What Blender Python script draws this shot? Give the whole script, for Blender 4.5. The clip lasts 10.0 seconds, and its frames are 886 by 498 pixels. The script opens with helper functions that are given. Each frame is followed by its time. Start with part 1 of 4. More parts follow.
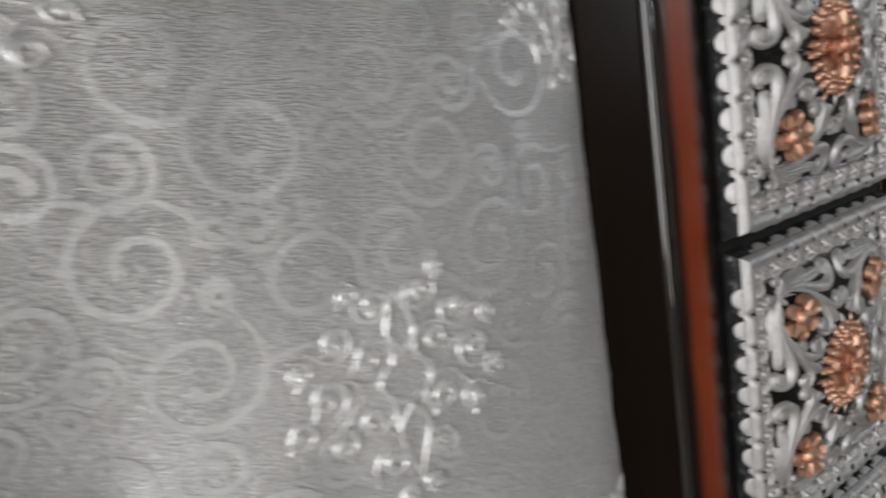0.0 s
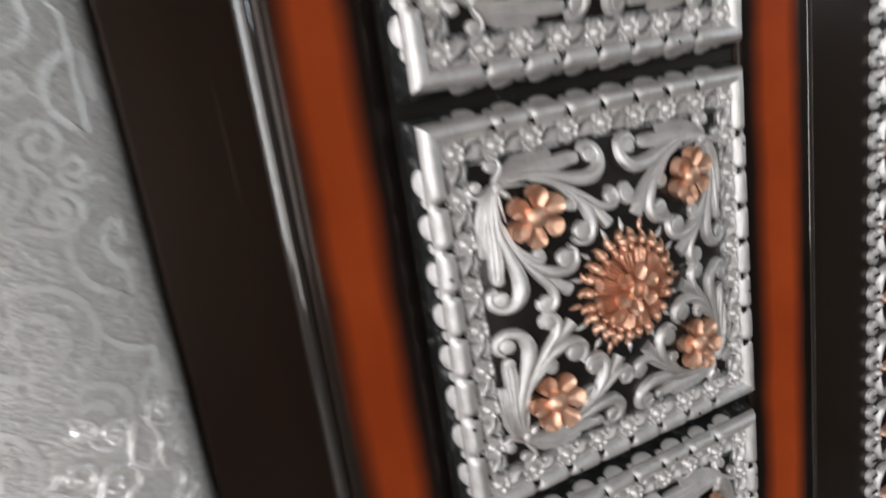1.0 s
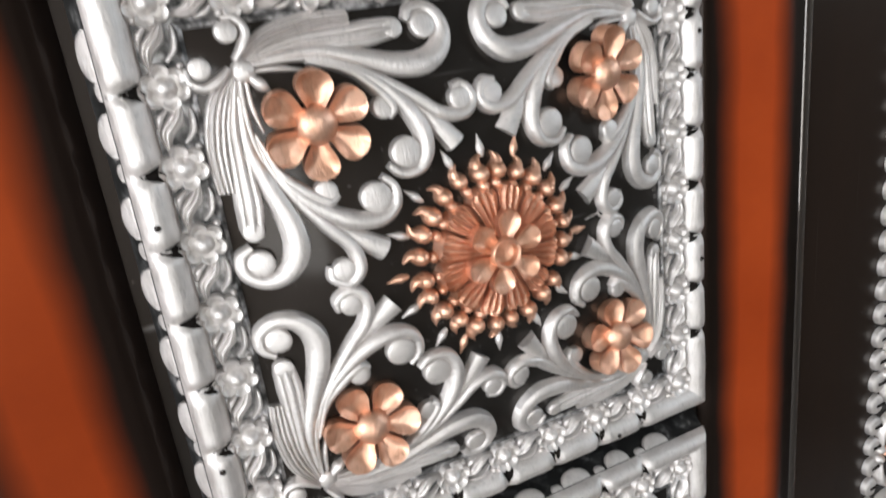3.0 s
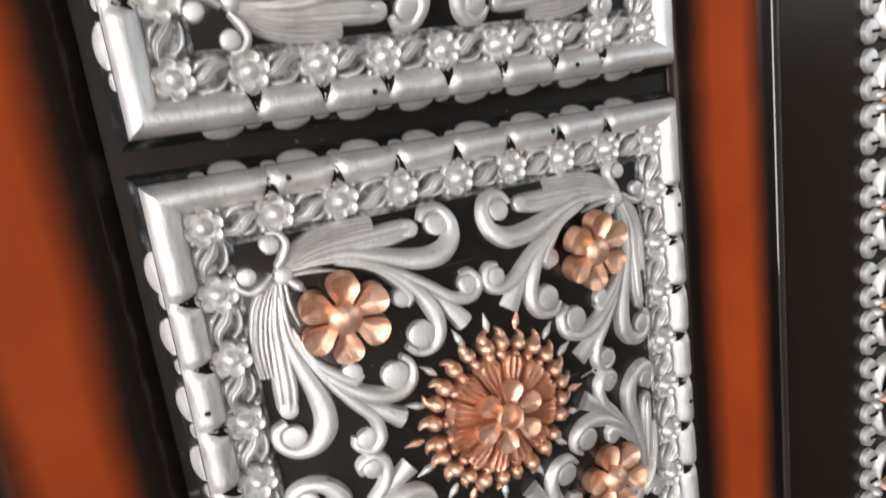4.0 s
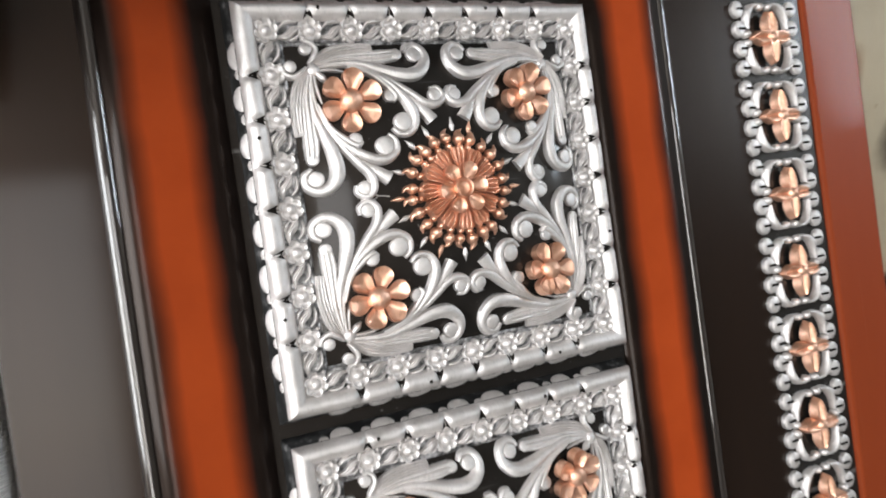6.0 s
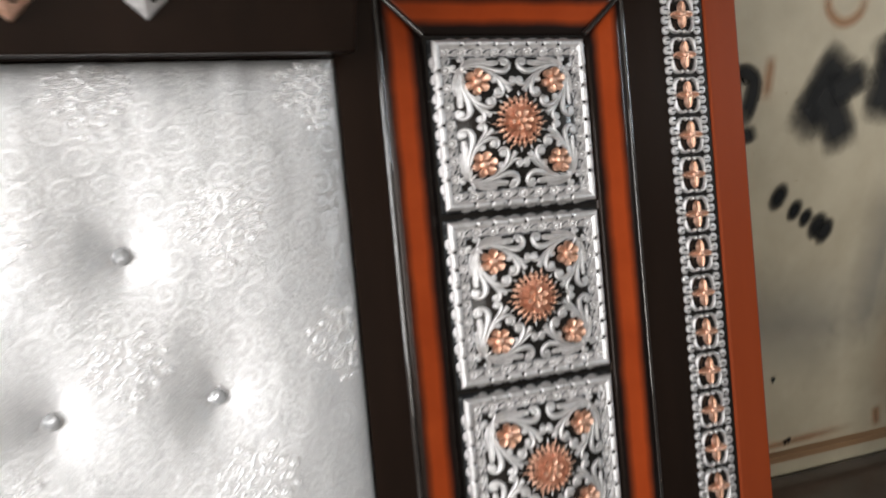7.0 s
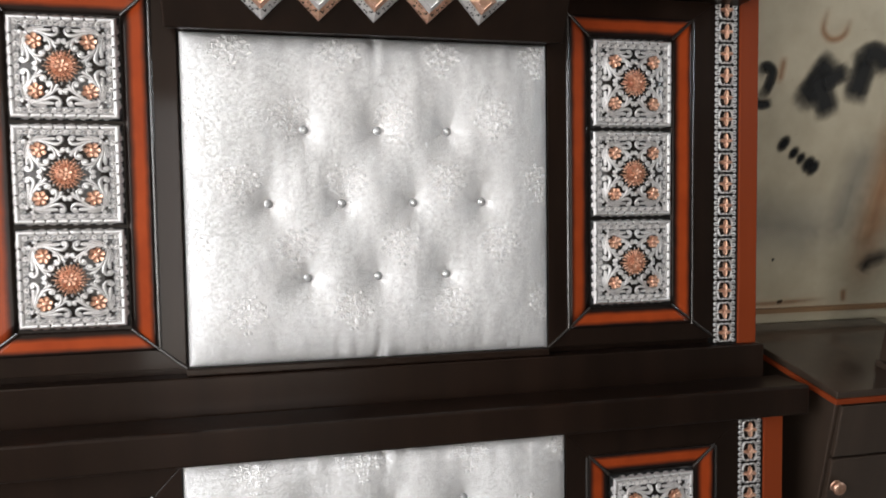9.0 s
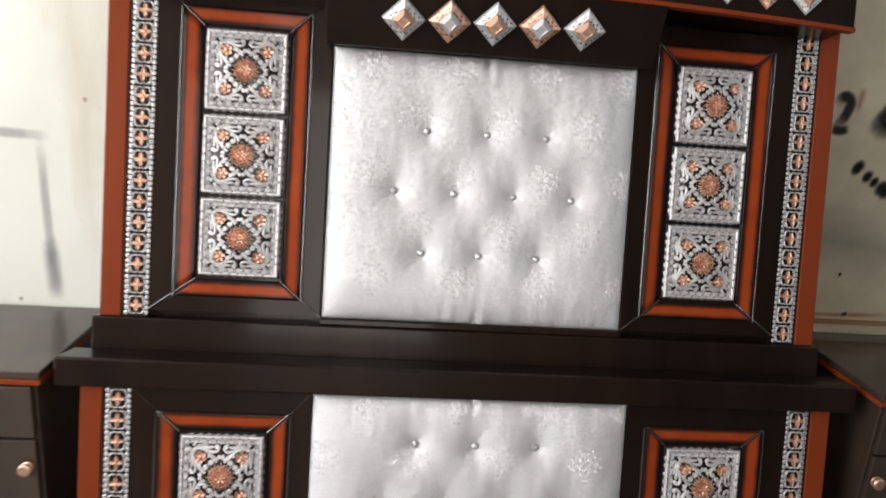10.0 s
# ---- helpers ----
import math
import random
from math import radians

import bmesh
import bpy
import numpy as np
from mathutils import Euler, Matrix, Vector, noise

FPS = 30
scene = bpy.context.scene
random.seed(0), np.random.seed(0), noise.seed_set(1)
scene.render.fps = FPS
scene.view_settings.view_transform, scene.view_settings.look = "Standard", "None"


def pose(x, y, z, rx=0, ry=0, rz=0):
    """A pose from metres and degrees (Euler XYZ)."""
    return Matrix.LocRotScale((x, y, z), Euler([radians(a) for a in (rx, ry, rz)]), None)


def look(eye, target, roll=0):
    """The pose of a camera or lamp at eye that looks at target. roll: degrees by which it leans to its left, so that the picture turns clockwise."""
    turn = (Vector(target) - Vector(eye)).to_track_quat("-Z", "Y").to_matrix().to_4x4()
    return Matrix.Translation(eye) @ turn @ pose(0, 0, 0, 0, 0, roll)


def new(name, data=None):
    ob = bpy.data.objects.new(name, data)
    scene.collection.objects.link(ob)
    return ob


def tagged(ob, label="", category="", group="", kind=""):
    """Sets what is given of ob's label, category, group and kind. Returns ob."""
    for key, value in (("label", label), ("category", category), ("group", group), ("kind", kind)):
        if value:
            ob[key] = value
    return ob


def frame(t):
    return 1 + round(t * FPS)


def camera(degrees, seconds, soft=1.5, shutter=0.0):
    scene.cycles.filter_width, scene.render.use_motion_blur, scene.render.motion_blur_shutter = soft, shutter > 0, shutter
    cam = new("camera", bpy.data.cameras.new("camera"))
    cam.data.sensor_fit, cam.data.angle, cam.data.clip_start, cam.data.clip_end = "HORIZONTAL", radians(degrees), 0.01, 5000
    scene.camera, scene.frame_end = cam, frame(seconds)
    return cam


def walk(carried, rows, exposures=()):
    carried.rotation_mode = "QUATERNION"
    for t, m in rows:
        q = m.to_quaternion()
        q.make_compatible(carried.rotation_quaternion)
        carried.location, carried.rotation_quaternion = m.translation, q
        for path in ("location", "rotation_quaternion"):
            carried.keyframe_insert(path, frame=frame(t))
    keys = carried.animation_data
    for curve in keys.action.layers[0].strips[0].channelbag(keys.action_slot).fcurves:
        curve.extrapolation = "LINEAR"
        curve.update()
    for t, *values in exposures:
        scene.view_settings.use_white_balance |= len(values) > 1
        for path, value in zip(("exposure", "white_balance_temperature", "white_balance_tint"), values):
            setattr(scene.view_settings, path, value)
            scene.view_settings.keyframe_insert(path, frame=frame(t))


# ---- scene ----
cam = camera(66.0, 10.0, 1.8, 0.35)
PATH = [
    (0, (0.153, 0.052, 1.317), (1.252, 1.558, 0.593), -1.6),
    (0.5, (0.268, -0.017, 1.297), (1.239, 1.583, 0.59), -2.8),
    (1, (0.388, -0.011, 1.239), (1.212, 1.6, 0.387), -3.1),
    (1.5, (0.47, 0.021, 1.17), (1.193, 1.577, 0.143), -2.6),
    (2, (0.516, 0.045, 1.14), (1.24, 1.594, 0.103), -2.9),
    (2.2, (0.522, 0.045, 1.138), (1.22, 1.604, 0.098), -3.4),
    (3.3, (0.508, 0.054, 1.192), (1.294, 1.649, 0.277), -2.1),
    (3.5, (0.509, 0.051, 1.2), (1.295, 1.665, 0.318), -2.4),
    (4, (0.507, 0.044, 1.221), (1.293, 1.696, 0.415), -2.7),
    (4.5, (0.497, 0.035, 1.256), (1.333, 1.726, 0.591), -2.5),
    (5, (0.488, 0.02, 1.289), (1.302, 1.767, 0.753), -3.6),
    (5.2, (0.484, 0.015, 1.301), (1.295, 1.772, 0.795), -3.4),
    (6.3, (0.428, -0.126, 1.323), (1.207, 1.671, 0.918), -2.7),
    (6.5, (0.392, -0.2, 1.326), (1.159, 1.603, 0.926), -2.3),
    (7, (0.264, -0.492, 1.317), (0.865, 1.359, 0.855), -1.6),
    (7.5, (0.204, -0.751, 1.286), (0.543, 1.166, 0.829), 0.8),
    (8, (0.086, -0.989, 1.34), (0.295, 0.921, 0.786), 3.7),
    (8.5, (-0.063, -1.135, 1.355), (0.253, 0.73, 0.707), 5.5),
    (9, (-0.17, -1.242, 1.29), (0.251, 0.647, 0.783), 1.8),
    (9.5, (-0.236, -1.316, 1.29), (0.085, 0.589, 0.773), 4.4),
    (10, (-0.247, -1.519, 1.336), (-0.07, 0.401, 0.805), 4.5),
]
EXPOSURES = [(0.0, -0.70), (0.6, -0.50), (1.4, 0.50), (4.0, 0.56), (5.0, 0.46), (6.5, 0.92), (7.5, 0.06), (8.3, 0.10), (9.2, 0.18), (10.0, 0.15)]
walk(cam, [(t, look(e, a, r)) for t, e, a, r in PATH], EXPOSURES)

# ---------------------------------------------------------------- world and light
world = bpy.data.worlds.new("sky")
scene.world = world
world.use_nodes = True
wn = world.node_tree
sky = wn.nodes.new("ShaderNodeTexSky")
sky.sky_type = "NISHITA"
sky.sun_disc = False
sky.sun_elevation = radians(48)
sky.sun_rotation = radians(250)
wn.nodes["Background"].inputs["Strength"].default_value = 0.10
wn.links.new(sky.outputs["Color"], wn.nodes["Background"].inputs["Color"])

sun_data = bpy.data.lights.new("sun", "SUN")
sun_data.energy = 2.5
sun_data.angle = radians(0.6)
sun_data.color = (1.0, 0.95, 0.88)
sun = new("sun", sun_data)
sun.matrix_world = look((-6, -3, 7), (-4, -2, 0))


def window_light(name, x, y, z, target, w, h, power, colour):
    data = bpy.data.lights.new(name, "AREA")
    data.shape = "RECTANGLE"
    data.size, data.size_y, data.energy, data.color = w, h, power, colour
    ob = new(name, data)
    ob.matrix_world = look((x, y, z), target)
    return ob


window_light("shopfront_daylight", -2.55, -1.45, 1.75, (0.0, -1.45, 1.75), 2.3, 2.1, 108, (0.95, 0.98, 1.0))
window_light("side_window_daylight", 2.56, -0.70, 1.92, (0.0, -0.70, 1.92), 0.30, 0.52, 10, (0.80, 0.91, 1.0))
window_light("doorway_daylight", -0.55, -3.85, 1.75, (-0.55, 0.0, 1.75), 1.5, 2.1, 46, (1.0, 0.98, 0.95))


# ---------------------------------------------------------------- materials
def material(name):
    m = bpy.data.materials.new(name)
    m.use_nodes = True
    return m, m.node_tree, m.node_tree.nodes["Principled BSDF"]


def add(nt, kind, **inputs):
    n = nt.nodes.new(kind)
    for key, value in inputs.items():
        n.inputs[key.replace("_", " ")].default_value = value
    return n


def math_node(nt, op, a, b=None, c=None):
    n = nt.nodes.new("ShaderNodeMath")
    n.operation = op
    for i, v in enumerate((a, b, c)):
        if v is None:
            continue
        if isinstance(v, (int, float)):
            n.inputs[i].default_value = v
        else:
            nt.links.new(v, n.inputs[i])
    return n.outputs[0]


def ramp(nt, fac, stops):
    n = nt.nodes.new("ShaderNodeValToRGB")
    el = n.color_ramp.elements
    while len(el) < len(stops):
        el.new(0.5)
    for e, (p, c) in zip(el, stops):
        e.position = p
        e.color = (*c, 1) if len(c) == 3 else c
    nt.links.new(fac, n.inputs["Fac"])
    return n.outputs["Color"]


def coords(nt, which="Object"):
    return nt.nodes.new("ShaderNodeTexCoord").outputs[which]


def noise_tex(nt, vec, scale, detail=4.0, rough=0.55, stretch=None):
    if stretch:
        mp = nt.nodes.new("ShaderNodeMapping")
        mp.inputs["Scale"].default_value = stretch
        nt.links.new(vec, mp.inputs["Vector"])
        vec = mp.outputs["Vector"]
    n = add(nt, "ShaderNodeTexNoise", Scale=scale, Detail=detail, Roughness=rough)
    nt.links.new(vec, n.inputs["Vector"])
    return n.outputs["Fac"]


def bump(nt, bsdf, height, strength, distance, prev=None):
    b = add(nt, "ShaderNodeBump", Strength=strength, Distance=distance)
    nt.links.new(height, b.inputs["Height"])
    if prev:
        nt.links.new(prev, b.inputs["Normal"])
    if bsdf:
        nt.links.new(b.outputs["Normal"], bsdf.inputs["Normal"])
    return b.outputs["Normal"]


def mix_rgb(nt, fac, a, b, blend="MIX"):
    n = nt.nodes.new("ShaderNodeMix")
    n.data_type, n.blend_type = "RGBA", blend
    for sock, v in ((n.inputs[0], fac), (n.inputs[6], a), (n.inputs[7], b)):
        if isinstance(v, (int, float)):
            sock.default_value = v
        elif isinstance(v, tuple):
            sock.default_value = (*v, 1)
        else:
            nt.links.new(v, sock)
    return n.outputs[2]


def metal(name, dark, light, rough):
    """Cast, brushed metal leaf with a slight patina."""
    m, nt, b = material(name)
    v = coords(nt)
    grain = noise_tex(nt, v, 90, 5, 0.6)
    fine = noise_tex(nt, v, 700, 3, 0.65, (1.4, 1, 0.3))
    base = ramp(nt, grain, [(0.3, dark), (0.62, light)])
    scratch = ramp(nt, fine, [(0.28, (0.62, 0.62, 0.62)), (0.45, (1, 1, 1))])
    nt.links.new(mix_rgb(nt, 0.6, base, scratch, "MULTIPLY"), b.inputs["Base Color"])
    b.inputs["Metallic"].default_value = 0.93
    r = math_node(nt, "MULTIPLY_ADD", fine, 0.22, rough - 0.08)
    nt.links.new(r, b.inputs["Roughness"])
    pit = noise_tex(nt, v, 1500, 2, 0.6)
    n1 = bump(nt, None, grain, 0.25, 0.0008)
    n2 = bump(nt, None, pit, 0.35, 0.0002, n1)
    bump(nt, b, fine, 0.85, 0.0003, n2)
    return m


SILVER = metal("silver_metal", (0.60, 0.57, 0.55), (0.74, 0.705, 0.69), 0.54)
COPPER = metal("copper_metal", (0.60, 0.315, 0.20), (0.85, 0.54, 0.40), 0.42)


def lacquer(name, dark, light, rough, coat=0.6, dust=0.0, spec=0.22):
    m, nt, b = material(name)
    v = coords(nt)
    streak = noise_tex(nt, v, 9, 6, 0.6, (1, 1, 0.08))
    smear = noise_tex(nt, v, 4, 4, 0.6)
    base = ramp(nt, streak, [(0.3, dark), (0.75, light)])
    if dust:
        # fine pale scratches and specks
        speck = ramp(nt, noise_tex(nt, v, 420, 2, 0.5), [(0.70, (0, 0, 0)), (0.78, (1, 1, 1))])
        line = ramp(nt, noise_tex(nt, v, 60, 3, 0.6, (0.10, 1, 1.6)), [(0.66, (0, 0, 0)), (0.72, (1, 1, 1))])
        base = mix_rgb(nt, math_node(nt, "MULTIPLY", math_node(nt, "MAXIMUM", speck, line), dust), base, (0.22, 0.21, 0.205))
    nt.links.new(base, b.inputs["Base Color"])
    nt.links.new(math_node(nt, "MULTIPLY_ADD", smear, 0.22, rough - 0.09), b.inputs["Roughness"])
    b.inputs["Coat Weight"].default_value = coat
    b.inputs["Coat Roughness"].default_value = 0.10
    b.inputs["Specular IOR Level"].default_value = spec
    b.inputs["Specular Tint"].default_value = (1.0, 0.78, 0.64, 1)
    ripple = noise_tex(nt, v, 26, 3, 0.5)
    hair = ramp(nt, noise_tex(nt, v, 220, 2, 0.5, (1.6, 1, 0.02)), [(0.70, (0, 0, 0)), (0.76, (1, 1, 1))])
    n1 = bump(nt, None, hair, 0.25, 0.0004)
    bump(nt, b, ripple, 0.08, 0.002, n1)
    return m


LACQUER = lacquer("dark_brown_lacquer", (0.0066, 0.0036, 0.0025), (0.0170, 0.0090, 0.0060), 0.30, 0.22, 0.0, 0.14)
TABLE = lacquer("glossy_brown_table_lacquer", (0.026, 0.0170, 0.0122), (0.050, 0.033, 0.0235), 0.50, 0.9, 0.0, 0.2)
ENAMEL = lacquer("black_enamel", (0.004, 0.004, 0.004), (0.009, 0.0085, 0.008), 0.42, 0.3, 0.45)
PITCH = lacquer("matt_black_recess", (0.004, 0.004, 0.004), (0.008, 0.008, 0.008), 0.85, 0.0)
RED = lacquer("red_brown_paint", (0.165, 0.026, 0.0072), (0.21, 0.037, 0.0102), 0.48, 0.05, 0.0, 0.12)
GLOSS = lacquer("polished_black_bead", (0.012, 0.010, 0.009), (0.02, 0.016, 0.014), 0.30, 1.0)
GLOSS.node_tree.nodes["Principled BSDF"].inputs["Coat IOR"].default_value = 1.75
GLOSS.node_tree.nodes["Principled BSDF"].inputs["Coat Roughness"].default_value = 0.035


def faded_red():
    """Red-brown lacquer airbrushed to black along both edges of a band."""
    m, nt, b = material("airbrushed_red_paint")
    uv = coords(nt, "UV")
    sep = nt.nodes.new("ShaderNodeSeparateXYZ")
    nt.links.new(uv, sep.inputs[0])
    wob = noise_tex(nt, coords(nt), 22, 3, 0.5)
    t = math_node(nt, "ADD", sep.outputs["Y"], math_node(nt, "MULTIPLY_ADD", wob, 0.12, -0.06))
    streak = noise_tex(nt, coords(nt), 14, 5, 0.6)
    red = ramp(nt, streak, [(0.3, (0.245, 0.034, 0.0068)), (0.7, (0.315, 0.048, 0.0098))])
    mask = ramp(nt, t, [(0.0, (0, 0, 0)), (0.08, (0, 0, 0)), (0.30, (1, 1, 1)), (0.58, (1, 1, 1)), (0.81, (0, 0, 0)), (1.0, (0, 0, 0))])
    mask = math_node(nt, "POWER", mask, 1.3)
    ends = ramp(nt, sep.outputs["X"], [(0.0, (0, 0, 0)), (0.5, (1, 1, 1)), (1.0, (1, 1, 1))])
    fac = math_node(nt, "MULTIPLY", mask, ends)
    nt.links.new(mix_rgb(nt, fac, (0.009, 0.006, 0.005), red), b.inputs["Base Color"])
    b.inputs["Roughness"].default_value = 0.36
    b.inputs["Specular IOR Level"].default_value = 0.14
    b.inputs["Specular Tint"].default_value = (1.0, 0.70, 0.55, 1)
    b.inputs["Coat Weight"].default_value = 0.14
    b.inputs["Coat Roughness"].default_value = 0.10
    bump(nt, b, noise_tex(nt, coords(nt), 30, 3, 0.5), 0.08, 0.002)
    return m


BURST = faded_red()


def satin(name, weave, rough, metallic=0.5, value=1.0):
    """Silver satin thread; weave sets how crinkled it is."""
    m, nt, b = material(name)
    uv = coords(nt, "UV")
    crinkle = noise_tex(nt, uv, 820, 1.5, 0.5, (0.5, 1.7, 1))
    coarse = noise_tex(nt, uv, 190, 3, 0.6, (0.4, 1.6, 1))
    cloud = noise_tex(nt, uv, 7, 4, 0.6)
    ground = ramp(nt, cloud, [(0.3, (0.92 * value, 0.885 * value, 0.865 * value)), (0.7, (0.985 * value, 0.955 * value, 0.94 * value))])
    # Streaks in the colour imitate glints on the crinkles and the dark between them.
    glint_tone = ramp(nt, crinkle, [(0.43, (0.60, 0.59, 0.58)), (0.55, (1, 1, 1))])
    ground = mix_rgb(nt, 0.74 * weave, ground, mix_rgb(nt, 1.0, ground, glint_tone, "MULTIPLY"))
    nt.links.new(ground, b.inputs["Base Color"])
    b.inputs["Metallic"].default_value = metallic
    b.inputs["Roughness"].default_value = rough
    b.inputs["Sheen Weight"].default_value = 0.12
    waves = math_node(nt, "MULTIPLY_ADD", coarse, 0.2, crinkle)
    bump(nt, b, waves, min(1.0, weave), 0.0015 * max(0.3, weave))
    return m


FABRIC = satin("silver_jacquard", 1.0, 0.29, 0.45)
SCROLL = satin("smooth_satin_thread", 0.55, 0.40, 0.36, 0.86)
THREAD = satin("raised_silver_embroidery", 0.25, 0.27, 0.42)


def crystal():
    m, nt, b = material("crystal_button")
    b.inputs["Base Color"].default_value = (0.50, 0.49, 0.49, 1)
    b.inputs["Roughness"].default_value = 0.10
    b.inputs["Metallic"].default_value = 0.45
    b.inputs["Specular IOR Level"].default_value = 0.7
    return m


CRYSTAL = crystal()


def plaster(name, light, mid, stain, scale=1.6):
    m, nt, b = material(name)
    v = coords(nt)
    big = noise_tex(nt, v, scale, 5, 0.6)
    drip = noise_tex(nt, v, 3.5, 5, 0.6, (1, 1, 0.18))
    spots = noise_tex(nt, v, 38, 3, 0.6)
    c = ramp(nt, big, [(0.3, mid), (0.6, light)])
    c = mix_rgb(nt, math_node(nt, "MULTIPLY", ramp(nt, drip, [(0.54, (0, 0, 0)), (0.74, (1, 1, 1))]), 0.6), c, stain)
    c = mix_rgb(nt, math_node(nt, "MULTIPLY", ramp(nt, spots, [(0.70, (0, 0, 0)), (0.76, (1, 1, 1))]), 0.5), c, stain)
    nt.links.new(c, b.inputs["Base Color"])
    b.inputs["Roughness"].default_value = 0.62
    bump(nt, b, spots, 0.15, 0.004)
    return m


# Yellowed, stained paint; its darker tone also stands in for shade on this side.
PANEL = plaster("yellowed_shade_toned_paint", (0.42, 0.35, 0.245), (0.275, 0.222, 0.146), (0.15, 0.085, 0.03), 2.6)
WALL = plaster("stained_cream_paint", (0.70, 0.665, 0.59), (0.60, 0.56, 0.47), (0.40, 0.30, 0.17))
# For the added walls out of view; dark to hold down reflections in the lacquer.
ROOM = plaster("dark_unseen_wall_paint", (0.15, 0.138, 0.12), (0.105, 0.096, 0.084), (0.07, 0.056, 0.042))
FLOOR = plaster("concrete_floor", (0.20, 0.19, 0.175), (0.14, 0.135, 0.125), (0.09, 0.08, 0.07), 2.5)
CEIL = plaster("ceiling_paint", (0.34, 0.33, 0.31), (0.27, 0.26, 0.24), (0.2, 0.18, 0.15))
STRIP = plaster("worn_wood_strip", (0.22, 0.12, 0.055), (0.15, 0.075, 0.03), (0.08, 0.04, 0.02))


def spray_paint(name, colour, strength, haze=False):
    """Paint mist, thick in the middle of a stroke and thin at its edge."""
    m, nt, b = material(name)
    uv = coords(nt, "UV")
    sep = nt.nodes.new("ShaderNodeSeparateXYZ")
    nt.links.new(uv, sep.inputs[0])
    edge = math_node(nt, "ABSOLUTE", math_node(nt, "MULTIPLY_ADD", sep.outputs["Y"], 2.0, -1.0))
    tip = math_node(nt, "ABSOLUTE", math_node(nt, "MULTIPLY_ADD", sep.outputs["X"], 2.0, -1.0))
    n = math_node(nt, "MULTIPLY_ADD", noise_tex(nt, coords(nt), 30, 5, 0.65), 0.36, -0.18)
    k = ramp(nt, math_node(nt, "ADD", edge, n), [(0.30, (1, 1, 1)), (0.62, (0.75, 0.75, 0.75)), (1.0, (0, 0, 0))])
    if haze:
        k = ramp(nt, math_node(nt, "ADD", edge, n), [(0.0, (1, 1, 1)), (0.45, (0.5, 0.5, 0.5)), (0.9, (0, 0, 0))])
    k2 = ramp(nt, math_node(nt, "ADD", tip, n), [(0.5, (1, 1, 1)), (1.0, (0, 0, 0))])
    b.inputs["Base Color"].default_value = (*colour, 1)
    b.inputs["Roughness"].default_value = 0.9
    b.inputs["Specular IOR Level"].default_value = 0.1
    nt.links.new(math_node(nt, "MULTIPLY", math_node(nt, "MULTIPLY", k, k2), strength), b.inputs["Alpha"])
    return m


def spray_dot():
    """A round spot of paint with a soft edge."""
    m, nt, b = material("soft_black_spray")
    mp = nt.nodes.new("ShaderNodeMapping")
    mp.inputs["Location"].default_value = (-1, -1, 0)
    mp.inputs["Scale"].default_value = (2, 2, 0)
    nt.links.new(coords(nt, "UV"), mp.inputs["Vector"])
    d = nt.nodes.new("ShaderNodeVectorMath")
    d.operation = "LENGTH"
    nt.links.new(mp.outputs["Vector"], d.inputs[0])
    n = math_node(nt, "MULTIPLY_ADD", noise_tex(nt, coords(nt), 40, 4, 0.6), 0.3, -0.15)
    k = ramp(nt, math_node(nt, "ADD", d.outputs["Value"], n), [(0.30, (1, 1, 1)), (0.55, (0.75, 0.75, 0.75)), (0.95, (0, 0, 0))])
    b.inputs["Base Color"].default_value = (0.012, 0.0115, 0.011, 1)
    b.inputs["Roughness"].default_value = 0.9
    b.inputs["Specular IOR Level"].default_value = 0.1
    nt.links.new(k, b.inputs["Alpha"])
    return m


DOT = spray_dot()
BLACK_SPRAY = spray_paint("black_spray_paint", (0.024, 0.023, 0.022), 0.93)
RUST_SPRAY = spray_paint("rust_stain", (0.36, 0.15, 0.06), 0.55, True)
SOOT = spray_paint("dark_soot_smear", (0.05, 0.04, 0.032), 0.85, True)
HAZE = spray_paint("grey_haze_stain", (0.20, 0.19, 0.175), 0.36, True)
GREY_LINE = spray_paint("grey_line_mark", (0.26, 0.255, 0.26), 0.38)


# ---------------------------------------------------------------- mesh helpers
def finish(name, bm, mat, smooth=False):
    bmesh.ops.recalc_face_normals(bm, faces=bm.faces)
    me = bpy.data.meshes.new(name)
    bm.to_mesh(me)
    bm.free()
    me.materials.append(mat)
    if smooth:
        me.polygons.foreach_set("use_smooth", [True] * len(me.polygons))
        me.set_sharp_from_angle(angle=radians(42))
    return me


def part(name, bm, mat, parent, label="", smooth=False):
    ob = new(name, finish(name, bm, mat, smooth))
    ob.parent = parent
    if label:
        ob["label"] = label
    return ob


def use(name, me, parent, m=None, label=""):
    """One more object on a mesh that exists already."""
    ob = new(name, me)
    ob.parent = parent
    if m is not None:
        ob.matrix_basis = m
    if label:
        ob["label"] = label
    return ob


def box(bm, x0, x1, y0, y1, z0, z1, bevel=0.0):
    r = bmesh.ops.create_cube(bm, size=1)
    vs = r["verts"]
    for v in vs:
        v.co = ((x0 + x1) / 2 + v.co.x * (x1 - x0), (y0 + y1) / 2 + v.co.y * (y1 - y0), (z0 + z1) / 2 + v.co.z * (z1 - z0))
    if bevel:
        es = list({e for v in vs for e in v.link_edges})
        bmesh.ops.bevel(bm, geom=es, offset=bevel, segments=2, profile=0.5, affect="EDGES")
    return bm


def slab(name, x0, x1, y0, y1, z0, z1, mat, parent, bevel=0.0015, label=""):
    return part(name, box(bmesh.new(), x0, x1, y0, y1, z0, z1, bevel), mat, parent, label)


